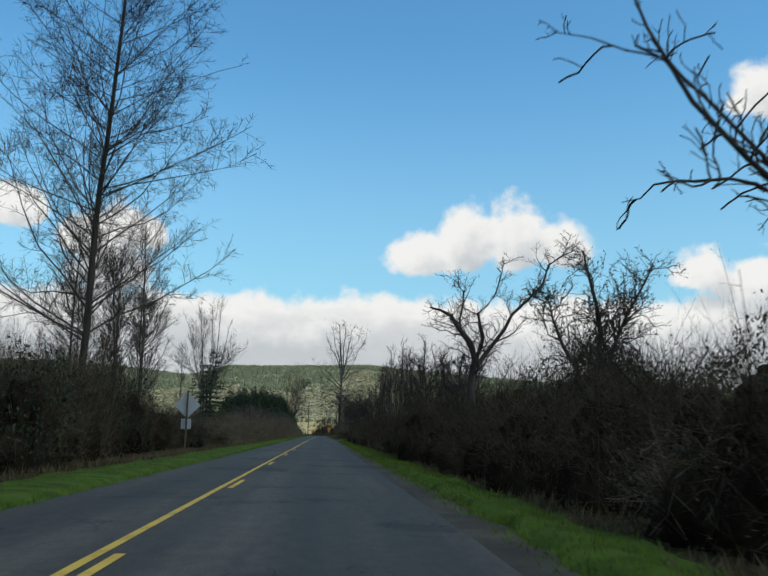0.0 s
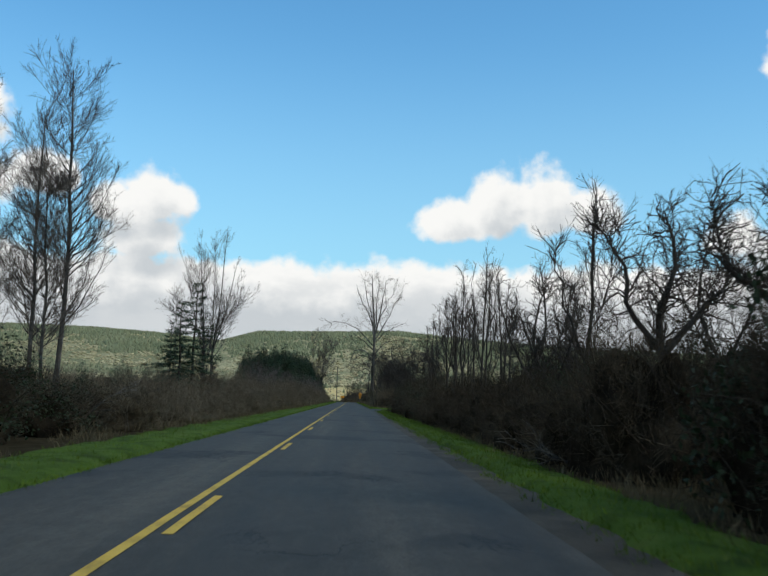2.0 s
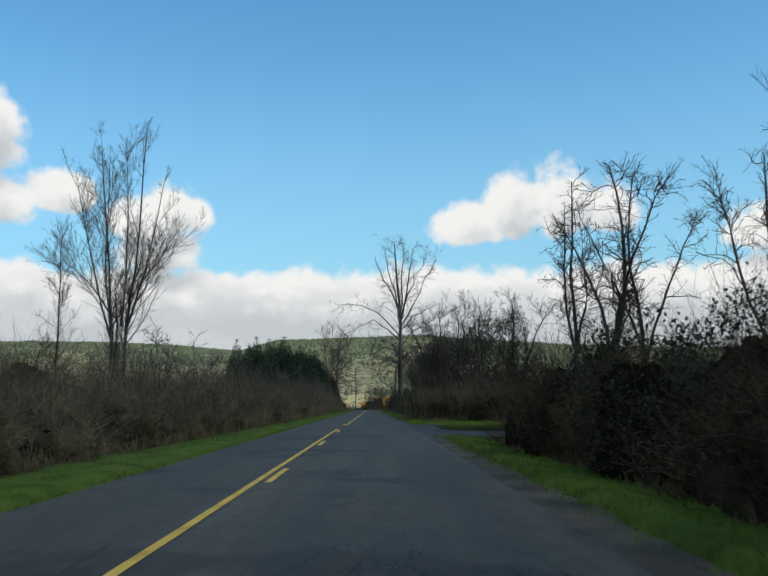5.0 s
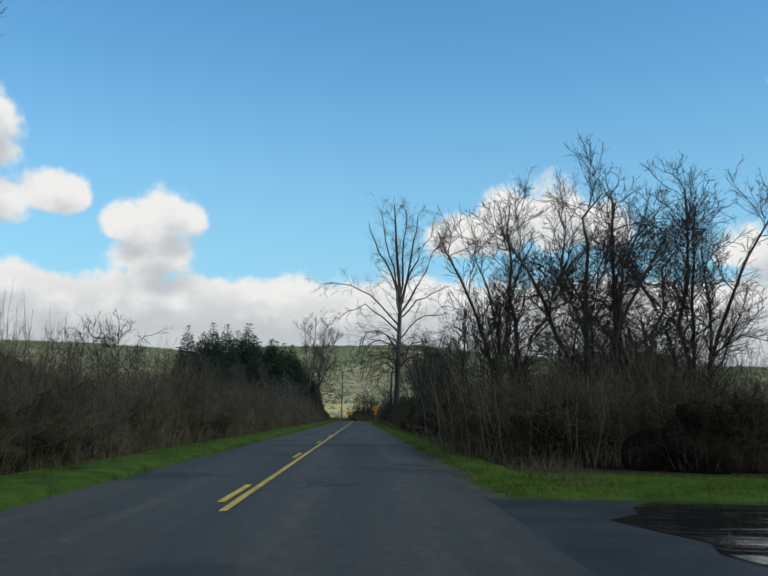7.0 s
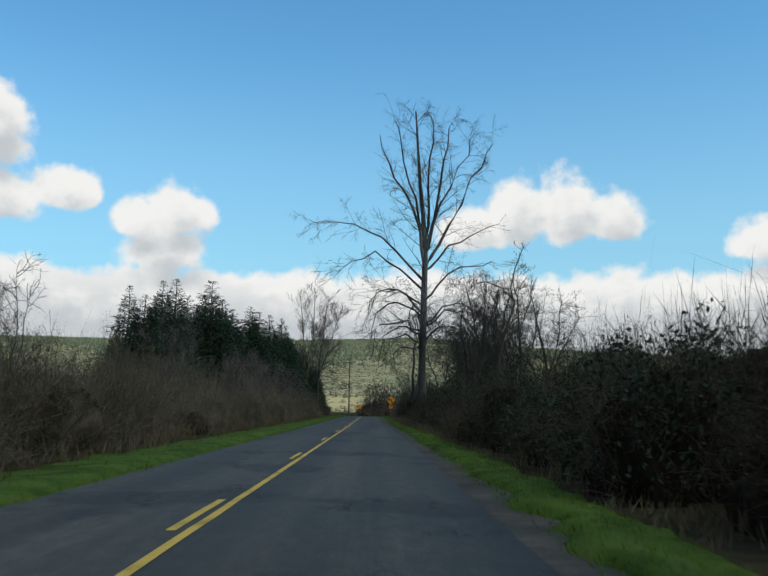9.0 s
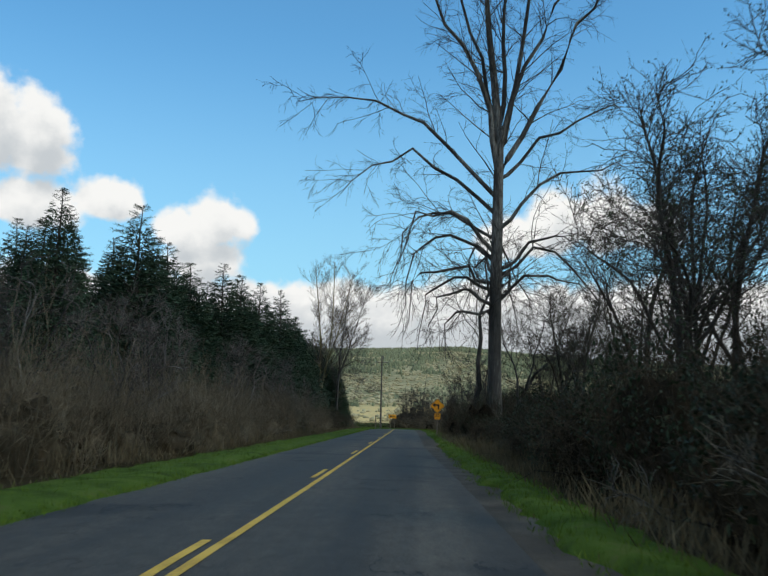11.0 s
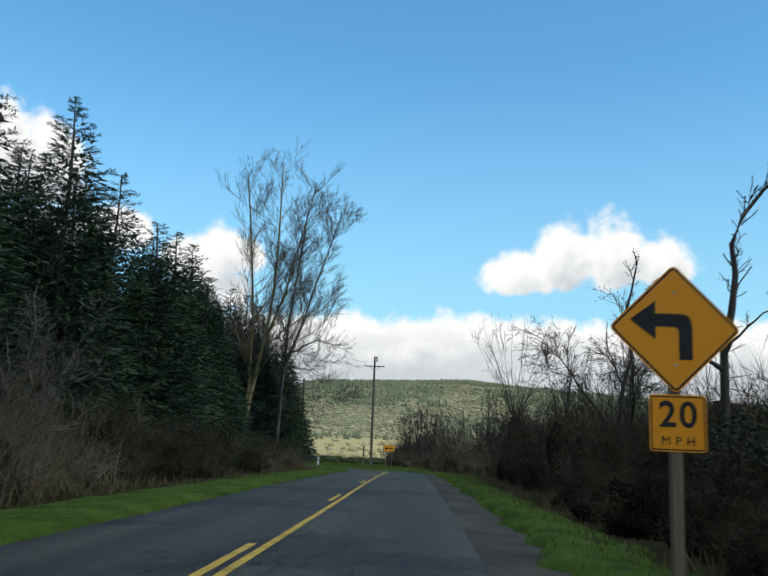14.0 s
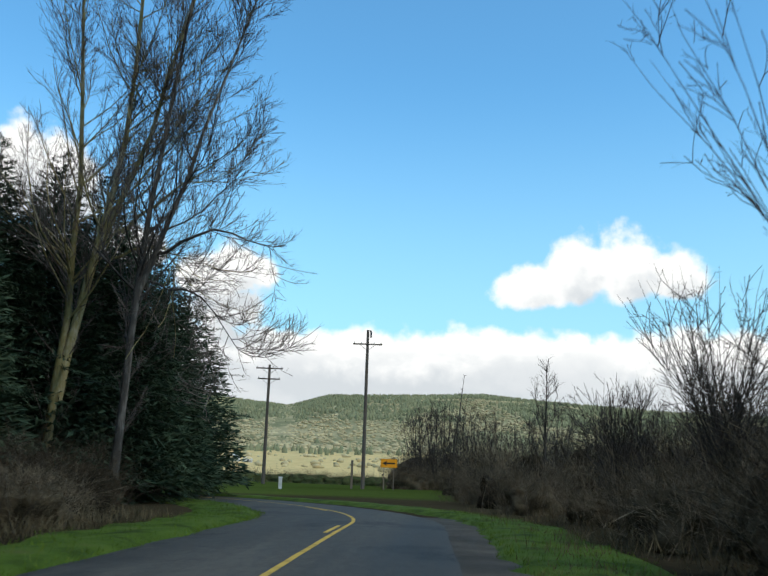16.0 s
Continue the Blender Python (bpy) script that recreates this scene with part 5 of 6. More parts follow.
# ---- conifers ----
def conifer_parts(h, width, whorls, per, needles, core=0.5, bare=0.05, fine=1.0):
    """A fir: tapered trunk, whorls of sagging boughs, needles along them."""
    wood, green = Bag(), Bag()
    z = np.linspace(-0.2, h, 8)
    wood.tubes(np.stack([0.05 * np.sin(z), 0.05 * np.cos(z * 0.7), z], -1)[None], (np.linspace(h * 0.013, 0.015, 8))[None], 7)
    n = whorls * per
    reach = rng.uniform(0.62, 1.25, whorls)
    u = np.sort(np.clip(np.repeat(np.linspace(bare, 0.985, whorls), per) + rng.normal(0, 0.008 if core < 0.2 else 0.022, n), bare, 0.99))
    turn = rng.uniform(0, 2 * np.pi, n)
    out = width * (1 - u) ** 0.8 * rng.uniform(0.55, 1.1, n) * np.repeat(reach, per) + 0.16
    base = np.stack([0 * u, 0 * u, u * h], -1)
    d = np.stack([np.cos(turn), np.sin(turn), np.interp(u, [0, 0.6, 1], [-0.12, 0.1, 0.4])], -1)
    k, pts = 5, []
    for q in np.linspace(0, 1, k):
        p = base + d * (out * q)[:, None]
        p[:, 2] -= out * 0.22 * q * q * (1 - u)
        pts.append(p)
    p = np.stack(pts, 1)
    wood.tubes(p[:, ::2] * (0.94, 0.94, 1), np.linspace(1, 0.2, 3)[None] * (0.006 + 0.01 * out[:, None]), 3)
    share = np.maximum(out, 0.5)
    pick = rng.choice(n, needles, p=share / share.sum())
    q = np.sqrt(rng.uniform(0.02, 1.0, needles)) * (k - 1)
    i = np.minimum(q.astype(int), k - 2)
    w = (q - i)[:, None]
    at = p[pick, i] * (1 - w) + p[pick, i + 1] * w
    tan = unit(p[pick, i + 1] - p[pick, i])
    side = unit(np.cross(tan, (0, 0, 1)))
    reach = rng.uniform(-1, 1, needles)[:, None]
    along = unit(tan * rng.uniform(0.25, 0.9, needles)[:, None] + side * reach + rng.normal(0, 0.25 if core < 0.2 else 0.42, (needles, 3)) + (0, 0, 0.0))
    size = rng.uniform(0.4, 0.85, needles)[:, None] * fine * (0.62 + 0.38 * np.minimum(out[pick], 1.6)[:, None] / 1.6) * (h / 14) ** 0.4
    green.blades(at, along * size, unit(np.cross(along, (0, 0, 1))) * size * rng.uniform(0.06, 0.12, needles)[:, None])
    # the dense inside of the crown
    m = int(core * 26000)
    if m:
        u = bare + (0.95 - bare) * (1 - np.sqrt(rng.uniform(0, 1, m)))
        t = rng.uniform(0, 2 * np.pi, m)
        q = width * (1 - u) ** 0.8 * np.sqrt(rng.uniform(0.0, 0.5, m))
        at = np.stack([q * np.cos(t), q * np.sin(t), u * h], -1)
        d = unit(np.stack([np.cos(t), np.sin(t), rng.uniform(-0.5, 0.5, m)], -1) + rng.normal(0, 0.5, (m, 3)))
        size = rng.uniform(0.28, 0.55, m)[:, None] * (1.1 - 0.5 * u[:, None])
        green.blades(at, d * size, unit(np.cross(d, rng.normal(size=(m, 3)))) * size * 0.13)
    return wood.mesh("trunk", BARK), green.mesh("needles", NEEDLE, False)


def conifer(parts, label, x, y, rz, s, sz, group):
    top = empty("fir", 0, 0, 0)
    top.matrix_basis = stand(x, y, rz, s, sz)
    part("trunk", parts[0], top)
    part("needles", parts[1], top, "dark green needles on the boughs")
    return tagged(top, label, "conifer", group)


FIRS = [conifer_parts(14, 4.2, 26, 10, 24000, core=0.4, fine=0.28), conifer_parts(14, 3.9, 28, 9, 22000, core=0.4, fine=0.28), conifer_parts(14, 4.5, 24, 11, 24000, core=0.4, fine=0.3)]
NEAR_FIRS = [conifer_parts(14, 4.3, 32, 9, 30000, core=0.3, fine=0.26), conifer_parts(14, 4.0, 34, 8, 29000, core=0.3, fine=0.26)]
SMALL_FIR = conifer_parts(14, 4.4, 11, 6, 700, core=0.1)
SPARSE = conifer_parts(10.5, 3.1, 18, 8, 11000, core=0.0, bare=0.03, fine=0.6)
conifer(SPARSE, "young fir with open layered boughs beside the road", -14.3, 112.8, 0, 1.25, 1.04, "young firs")
conifer(SPARSE, "young fir with open layered boughs beside the road", -13.6, 103.0, 140, 0.95, 0.78, "young firs")
conifer(SPARSE, "young fir with open layered boughs beside the road", -17.5, 118.5, 60, 0.8, 0.75, "young firs")
row = [(-20.8, 264), (-25.5, 270), (-18.6, 272), (-29, 276), (-22.8, 279), (-18.2, 284), (-26, 287), (-20.6, 292), (-16.6, 297), (-23, 300), (-29, 303), (-18.6, 305), (-14.6, 309), (-22, 311), (-17.2, 316), (-26, 318), (-14.6, 321), (-20.5, 324), (-17.4, 329), (-14.4, 332), (-23, 334), (-19, 338), (-18.2, 342), (-17.6, 346), (-12.4, 349.5), (-21, 349), (-14.8, 353), (-12.0, 352.0), (-18, 356), (-25, 343), (-28, 330), (-32, 290), (-33, 312), (-24, 356), (-16.8, 290), (-15.8, 302.5), (-16.2, 325.5), (-16.4, 335), (-14.6, 351.5), (-21.2, 330), (-20.2, 317), (-19.6, 288), (-22.4, 286), (-18.4, 345.0), (-13.0, 355.5), (-19.4, 349.6), (-18.8, 352.4), (-15.6, 359.0), (-13.8, 361.0), (-21.0, 340.0), (-14.6, 349.0), (-17.0, 350.5), (-19.6, 276.0), (-24.0, 294.0), (-17.4, 310.5), (-21.8, 305.0), (-23.0, 267.0), (-21.0, 275.5), (-27.2, 281.0), (-20.2, 281.5), (-24.6, 274.0), (-18.4, 278.2), (-15.9, 347.5), (-16.6, 341.0), (-16.2, 354.0), (-15.6, 328.0), (-16.0, 318.5)]
for i, (fx, fy) in enumerate(row):
    tall = min((1.0 if fy < 318 else 0.88) * abs(fx), float(np.interp(fy, [262, 270, 284, 297, 306, 320], [13.7, 14.3, 14.5, 14.2, 14.5, 14.6]))) * rng.uniform(0.88, 1.08) / 14
    conifer(NEAR_FIRS[i % 2] if fx > -17.5 and fy > 300 else FIRS[i % 3], "dense dark green fir in a plantation row", fx, fy, rng.uniform(0, 360), (0.94 if fx > -13.5 else 1.3) if fy > 335 else 1.3 + 0.1 * (i % 3), tall, "fir plantation")
for i in range(26):
    fx, fy = rng.uniform(-60, -22), rng.uniform(165, 262)
    conifer(SMALL_FIR, "small dark fir scattered in the brush", fx, fy, rng.uniform(0, 360), rng.uniform(0.35, 0.6), rng.uniform(0.32, 0.52), "scattered firs")
for i in range(16):
    fx, fy = rng.uniform(-34, -13), rng.uniform(108, 165)
    conifer(SMALL_FIR, "small dark fir scattered in the brush", fx, fy, rng.uniform(0, 360), rng.uniform(0.22, 0.34), rng.uniform(0.2, 0.32), "scattered firs")


# ---- brush along the road ----
def heap(length, depth, height, seed, a, e, grow=1.0):
    """A point on the uneven surface of a heap of brush, at turn a and elevation e."""
    rad = np.maximum(np.cos(e), 0.0) ** 0.6
    x, y, z = rad * np.cos(a) * length * 0.5, rad * np.sin(a) * depth * 0.5, np.sin(e) ** 0.85 * height
    big = np.array([noise.noise((p * 0.75, q * 0.75, t * 0.9 + seed)) + 0.5 * noise.noise((p * 1.9, q * 1.9, t * 1.9 + seed)) for p, q, t in zip(np.ravel(x), np.ravel(y), np.ravel(z))]).reshape(np.shape(x))
    side, top = grow * (0.86 + 0.42 * big), grow * (0.84 + 0.3 * big)
    return np.stack([x * side, y * side, z * top - 0.1], -1)


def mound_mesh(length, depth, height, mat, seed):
    """A lumpy solid that fills a thicket; the near-black material paints the shade inside."""
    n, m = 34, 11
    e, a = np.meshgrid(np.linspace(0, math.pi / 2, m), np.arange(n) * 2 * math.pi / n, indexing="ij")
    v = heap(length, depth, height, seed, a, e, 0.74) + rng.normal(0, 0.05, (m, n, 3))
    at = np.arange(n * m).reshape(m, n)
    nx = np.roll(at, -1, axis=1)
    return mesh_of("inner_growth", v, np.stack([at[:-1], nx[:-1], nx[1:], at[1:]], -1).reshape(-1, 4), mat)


def twig_shell(length, depth, height, seed, count, long, up, mat, wide=(0.0028, 0.0075), tall=1.0):
    """Fine twigs all over the heap, pointing every way but mostly out and up, thinning towards the tips."""
    bag = Bag()
    a, e = rng.uniform(0, 2 * np.pi, count), np.arcsin(rng.uniform(0.02, 1, count) ** 0.8)
    patch = np.array([noise.noise((math.cos(q) * 2.2 + seed, math.sin(q) * 2.2, t * 2.6)) for q, t in zip(a, e)])
    a, e = a[patch > -0.16], e[patch > -0.16]
    count = len(a)
    p = heap(length, depth, height, seed, a, e, 1.0) * (1 - 0.3 * rng.uniform(0, 1, count)[:, None] ** 1.6)
    out = unit(p * (1.0, length / depth, 0.9))
    d = unit(0.5 * out + rng.normal(0, 0.55, (count, 3)) + (0, 0, up))
    size = rng.uniform(*long, count) * np.where(rng.uniform(0, 1, count) < 0.12, 1.8 * tall, 1.0)
    # each twig bends once on its way
    half = 0.55 * size[:, None] * d
    d2 = unit(d + rng.normal(0, 0.4, (count, 3)) + (0, 0, 0.5 * up - 0.15))
    w = unit(np.cross(d, rng.normal(size=(count, 3)))) * rng.uniform(*wide, count)[:, None]
    bag.blades(p - 0.12 * d, half * 1.25, w)
    bag.blades(p + half * 0.75, 0.6 * size[:, None] * d2, w * 0.7)
    return bag.mesh("undergrowth", mat, False)


def thicket_parts(kind, seed, full):
    """Twigs and canes over the mound: arching brambles, ivy, upright saplings or dry stalks."""
    L, D, H = 5.4, 3.0, 2.3
    canes, extra = Bag(), Bag()
    if kind in ("bramble", "ivy"):
        n, k = (46 if full else 24), 5
        a, q = rng.uniform(0, 2 * np.pi, n), np.sqrt(rng.uniform(0, 1, n))
        base = np.stack([np.cos(a) * q * L * 0.46, np.sin(a) * q * D * 0.46, rng.uniform(0.1, 0.6, n) * H * (1 - q)], -1)
        d = unit(np.stack([np.cos(a) * 0.5, np.sin(a) * 0.45, np.full(n, 1.0)], -1) + rng.normal(0, 0.35, (n, 3)))
        step, pts = rng.uniform(0.3, 0.6, n)[:, None], [base]
        for j in range(k - 1):
            pts.append(pts[-1] + d * step)
            d = unit(d + rng.normal(0, 0.16, (n, 3)) + (0, 0, -0.16 * j))
        p = np.stack(pts, 1)
        r = np.linspace(1, 0.3, k)[None] * rng.uniform(0.005, 0.012, n)[:, None]
        canes.tubes(p, r, 3)
        fine = sprout(p, r, 4 * n, (0.3, 0.8), (25, 75), 0.1, 0.3, -0.03, 4, (0.2, 1.0))[0]
        for j in range(3):
            seg = (fine[:, j + 1] - fine[:, j]) * 1.25
            canes.blades(fine[:, j], seg, unit(np.cross(seg, rng.normal(size=seg.shape))) * (0.0045 - 0.001 * j))
        n = (420 if full else 260) if kind == "bramble" else (2600 if full else 1700)
        a, e = rng.uniform(0, 2 * np.pi, n), np.arcsin(rng.uniform(0.05, 1, n) ** 0.8)
        clump = np.array([noise.noise((math.cos(q) * 1.5, math.sin(q) * 1.5, t * 1.5 + seed)) for q, t in zip(a, e)])
        at = heap(L, D, H, seed, a, e, 1.04)[clump > (0.05 if kind == "bramble" else -0.25)]
        at = at + rng.normal(0, 0.1, at.shape)
        d = unit(rng.normal(size=at.shape))
        size = (0.04, 0.085) if kind == "bramble" else (0.06, 0.13)
        extra.blades(at, d * rng.uniform(*size, len(at))[:, None], unit(np.cross(d, rng.normal(size=at.shape))) * (0.013 if kind == "bramble" else 0.028))
        return mound_mesh(L, D, H, BRUSH_SHADE, seed), twig_shell(L, D, H, seed, 3400 if full else 2300, (0.2, 0.7), 0.3, THICKET), canes.mesh("cane_tangle", CANE_SHADED), extra.mesh("dead_foliage", DEAD_LEAF if kind == "bramble" else IVY)
    n, k = (36 if full else 20), 5
    base = np.stack([rng.uniform(-0.5, 0.5, n) * L, rng.uniform(-0.5, 0.5, n) * D * 0.8, np.full(n, -0.05)], -1)
    d = unit(rng.normal(0, 0.22, (n, 3)) * (1, 1, 0) + (0, 0, 1))
    step, pts = rng.uniform(0.45, 0.85, n)[:, None], [base]
    for j in range(k - 1):
        pts.append(pts[-1] + d * step)
        d = unit(d + rng.normal(0, 0.13, (n, 3)) + (0, 0, 0.05))
    p = np.stack(pts, 1)
    r = np.linspace(1, 0.25, k)[None] * rng.uniform(0.006, 0.018, n)[:, None]
    canes.tubes(p, r, 3)
    q2, r2 = sprout(p, r, 4 * n, (0.5, 1.4), (18, 55), 0.35, 0.2, 0.05, 4, (0.25, 1.0), 0.6, 0.35, 0.005)
    canes.tubes(q2[:, [0, 1, 3]], r2[:, [0, 1, 3]], 3)
    tips = np.concatenate([q2.reshape(-1, 3), p[:, 2:].reshape(-1, 3)])
    m = 1100 if full else 650
    at = tips[rng.integers(0, len(tips), m)] + rng.normal(0, 0.08, (m, 3))
    d = unit(rng.normal(0, 0.6, (m, 3)) + (0, 0, 0.6))
    canes.blades(at, d * rng.uniform(0.12, 0.5, m)[:, None], unit(np.cross(d, rng.normal(size=(m, 3)))) * rng.uniform(0.002, 0.004, m)[:, None])
    n = 260 if full else 60
    base = np.stack([rng.uniform(-0.5, 0.5, n) * L, rng.uniform(-0.6, 0.6, n) * D, np.full(n, -0.03)], -1)
    d = unit(rng.normal(0, 0.35, (n, 3)) * (1, 1, 0) + (0, 0, 1))
    extra.blades(base, d * rng.uniform(0.3, 0.8, n)[:, None], unit(np.cross(d, rng.normal(size=(n, 3)))) * 0.009)
    high = H * 1.08 if kind == "sapling" else H * 0.86
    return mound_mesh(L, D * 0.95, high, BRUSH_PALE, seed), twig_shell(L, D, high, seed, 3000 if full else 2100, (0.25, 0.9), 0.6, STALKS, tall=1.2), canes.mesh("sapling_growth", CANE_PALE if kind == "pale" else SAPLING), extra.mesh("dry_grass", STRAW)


KINDS = {(kind, full): [thicket_parts(kind, 3.0 * i + j, full) for i in range(3 if full else 2)] for j, kind in enumerate(("bramble", "sapling", "pale", "ivy")) for full in (True, False)}
TELL = {"ivy": ("bramble_thicket", "dark thicket overgrown with green ivy"), "bramble": ("bramble_thicket", "brown leafless bramble thicket with arching canes, darkened in colour as if shaded"), "sapling": ("sapling_thicket", "dense stand of thin leafless brown saplings"), "pale": ("sapling_thicket", "dense stand of pale leafless saplings over dry grass")}


def thicket(kind, x, y, rz, s, sz, full=True):
    name, label = TELL[kind]
    lots = KINDS[kind, full]
    lot = lots[rng.integers(len(lots))]
    top = empty(name, 0, 0, 0)
    top.matrix_basis = stand(x, y, rz, s, sz)
    for nm, me in zip(("inner_growth", "undergrowth", "cane_tangle" if kind in ("bramble", "ivy") else "sapling_growth", "dead_foliage" if kind in ("bramble", "ivy") else "dry_grass"), lot):
        tagged(part(nm, me, top), kind="stuff")
    tagged(top, label, "thicket", "brush along the road")


def hedge(side, s0, s1, gap, kinds, out, heights, rows=2, rise=0.2):
    """Thickets shoulder to shoulder along one side, taller towards the back."""
    s = s0
    while s < s1:
        for row in range(rows):
            x, y, th = centre(s + rng.uniform(-1, 1) + row * gap * 0.5)
            off = np.interp(s, *out) + side * (row * 2.5 + rng.uniform(-0.3, 0.4))
            kind = kinds[rng.integers(len(kinds))]
            tall = np.interp(s, *heights) * rng.uniform(0.72, 1.22) * (1 + rise * row) / (2.3 if kind in ("bramble", "ivy") else 3.6)
            thicket(kind, x + off * math.cos(th), y + off * math.sin(th), 90 + math.degrees(th) + rng.uniform(-14, 14) + 180 * rng.integers(2), rng.uniform(0.85, 1.1), tall, row == 0)
        s += gap


hedge(-1, -4, 66, 4.6, ["bramble", "ivy", "bramble", "ivy", "bramble"], ([0, 28, 36, 58, 66, 400], [-6.2, -6.4, -7.8, -7.6, -6.2, -6.2]), ([-8, 10, 42, 54, 66], [3.0, 3.6, 3.4, 2.6, 1.9]), 3)
hedge(-1, 66, 205, 4.8, ["sapling", "sapling", "pale"], ([0, 60, 400], [-5.9, -5.7, -6.3]), ([66, 100, 125, 150, 205], [1.9, 2.3, 3.1, 3.4, 3.5]), 3)
hedge(-1, 205, 300, 4.8, ["sapling", "pale", "pale", "pale", "sapling"], ([0, 400], [-6.4, -6.6]), ([205, 245, 300], [3.6, 3.9, 3.3]), 3)
hedge(-1, 300, 338, 4.6, ["bramble", "ivy", "bramble", "sapling"], ([0, 400], [-6.5, -6.8]), ([300, 338], [2.7, 1.9]), 2, 0.1)
hedge(1, 2, 120, 4.4, ["bramble", "bramble", "bramble", "ivy"], ([0, 30, 60, 122], [7.2, 6.9, 6.6, 6.6]), ([-6, 14, 28, 44, 62, 95, 108, 122], [2.2, 2.3, 3.0, 3.0, 2.3, 2.3, 2.9, 3.0]), 3, 0.27)
hedge(1, 160, 239, 4.6, ["bramble", "bramble", "ivy"], ([158, 175, 225, 250], [7.0, 6.9, 6.1, 5.9]), ([158, 200, 250], [2.8, 2.7, 2.8]), 3, 0.24)
SETBACK = ([238, 246, 262, 272, 294, 302, 322, 350], [6.1, 6.8, 6.9, 7.5, 7.5, 6.4, 7.5, 8.2])
hedge(1, 240, 318, 4.6, ["bramble", "bramble", "ivy"], SETBACK, ([238, 246, 268, 276, 290, 306, 318], [2.6, 1.9, 1.9, 2.3, 2.4, 3.0, 2.7]), 3, 0.2)
hedge(1, 318.5, 346, 4.6, ["sapling", "pale", "sapling", "bramble"], SETBACK, ([300, 318, 352], [3.0, 2.8, 2.5]), 2, 0.15)
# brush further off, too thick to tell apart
FAR = {kind: [(mound_mesh(5.4, 3.0, h, mass, 40.0 + i), twig_shell(5.4, 3.0, h, 40.0 + i, 620, (0.4, 1.1), up, twigs, (0.006, 0.015), 1.3)) for i in range(3)] for kind, h, mass, twigs, up in (("bramble", 2.3, BRUSH_SHADE, THICKET, 0.35), ("sapling", 2.6, BRUSH_PALE, STALKS, 0.6), ("green", 2.0, HEDGE_GREEN, THICKET, 0.35))}
far_lots = collections.defaultdict(list)


def far_thicket(kind, x, y, rz, s, sz):
    lots = FAR[kind]
    for i, me in enumerate(lots[rng.integers(len(lots))]):
        far_lots[kind, i].append((me, stand(x, y, rz, s, sz)))


def join_far():
    """One mesh for each of the two growths and their two layers."""
    for (kind, layer), lots in far_lots.items():
        v, f, n = [], [], 0
        for me, m in lots:
            p = np.empty(len(me.vertices) * 3)
            me.vertices.foreach_get("co", p)
            m = np.array(m)
            v.append(p.reshape(-1, 3) @ m[:3, :3].T + m[:3, 3])
            f += [[n + q for q in poly.vertices] for poly in me.polygons]
            n += len(me.vertices)
        name = "far_brush" if layer == 0 else "far_twigs"
        me = mesh_of(name, np.concatenate(v), f, lots[0][0].materials[0], layer == 0)
        tagged(new(name, me), "leafless brown brush covering the ground behind the roadside" if layer == 0 else "fine bare twigs of the brush behind the roadside", "brush", kind="stuff")


# bare scrub over the low ground behind the brush
for i in range(54):
    bx, by = rng.uniform(-58, -15), rng.uniform(96, 262)
    far_thicket(["sapling", "sapling", "bramble", "sapling"][i % 4], bx, by, rng.uniform(0, 360), rng.uniform(1.3, 1.9), rng.uniform(1.2, 2.1))
# taller growth behind the brush on the field side
for s0, s1, ox in ((36, 118, 14.6), (172, 236, 13.8), (284, 400, 14.6)):
    for by in np.arange(s0, s1, 6.4):
        far_thicket("bramble", ox + rng.uniform(-0.6, 0.6), float(by), 90 + rng.uniform(-15, 15), 1.6, rng.uniform(2.1, 2.8))
for wx, wy in ((5.0, 160.5), (7.6, 157.6), (10.4, 157.0), (12.6, 157.8), (6.0, 157.8), (9.0, 156.4), (9.0, 161.5), (6.2, 164.0), (12.2, 163.0)):
    thicket(["bramble", "sapling", "bramble"][int(wy) % 3], wx, wy, 8, 1.1, 1.15)
for wx, wy, ws in ((-10.4, 37.0, 1.5), (-11.8, 41.0, 1.7), (-10.6, 45.0, 1.5), (-13.2, 36.0, 1.8), (-9.6, 33.0, 1.3), (-14.2, 44.0, 1.7), (-12.6, 31.0, 1.6)):
    thicket("sapling", wx, wy, 80, 1.0, ws, False)
    thicket("bramble", wx - 0.6, wy + 1.4, 95, 1.0, ws * 1.25, False)
thicket("ivy", 3.9, 266.6, 20, 0.6, 1.35)
thicket("bramble", 6.4, 267.2, 100, 0.8, 1.3)
thicket("sapling", -8.3, 269.0, 85, 0.8, 0.8)
thicket("ivy", 7.2, 280.6, 95, 0.85, 1.75)
thicket("ivy", 9.8, 28.5, 90, 1.0, 2.2)
thicket("ivy", 9.6, 25.0, 70, 1.0, 1.5)
thicket("ivy", 5.3, 326.2, 80, 0.5, 1.7)
for by in np.arange(263, 300, 3.1):
    thicket("bramble", 3.6 + rng.uniform(-0.3, 0.3), float(by), 90 + rng.uniform(-20, 20), 0.55, rng.uniform(0.4, 0.7), False)
# brush outside the bend
for i, (bx, by) in enumerate(((3.9, 351.0), (5.4, 355.5), (3.3, 358.0), (6.6, 361.0), (3.0, 364.0), (5.2, 367.5), (2.4, 369.5), (8.2, 366.0), (7.4, 355.0))):
    thicket(("sapling", "pale", "bramble")[i % 3], bx, by, 60 + 25 * (i % 4), 1.0, 0.75 if i % 3 < 2 else 1.0, i % 2 == 0)
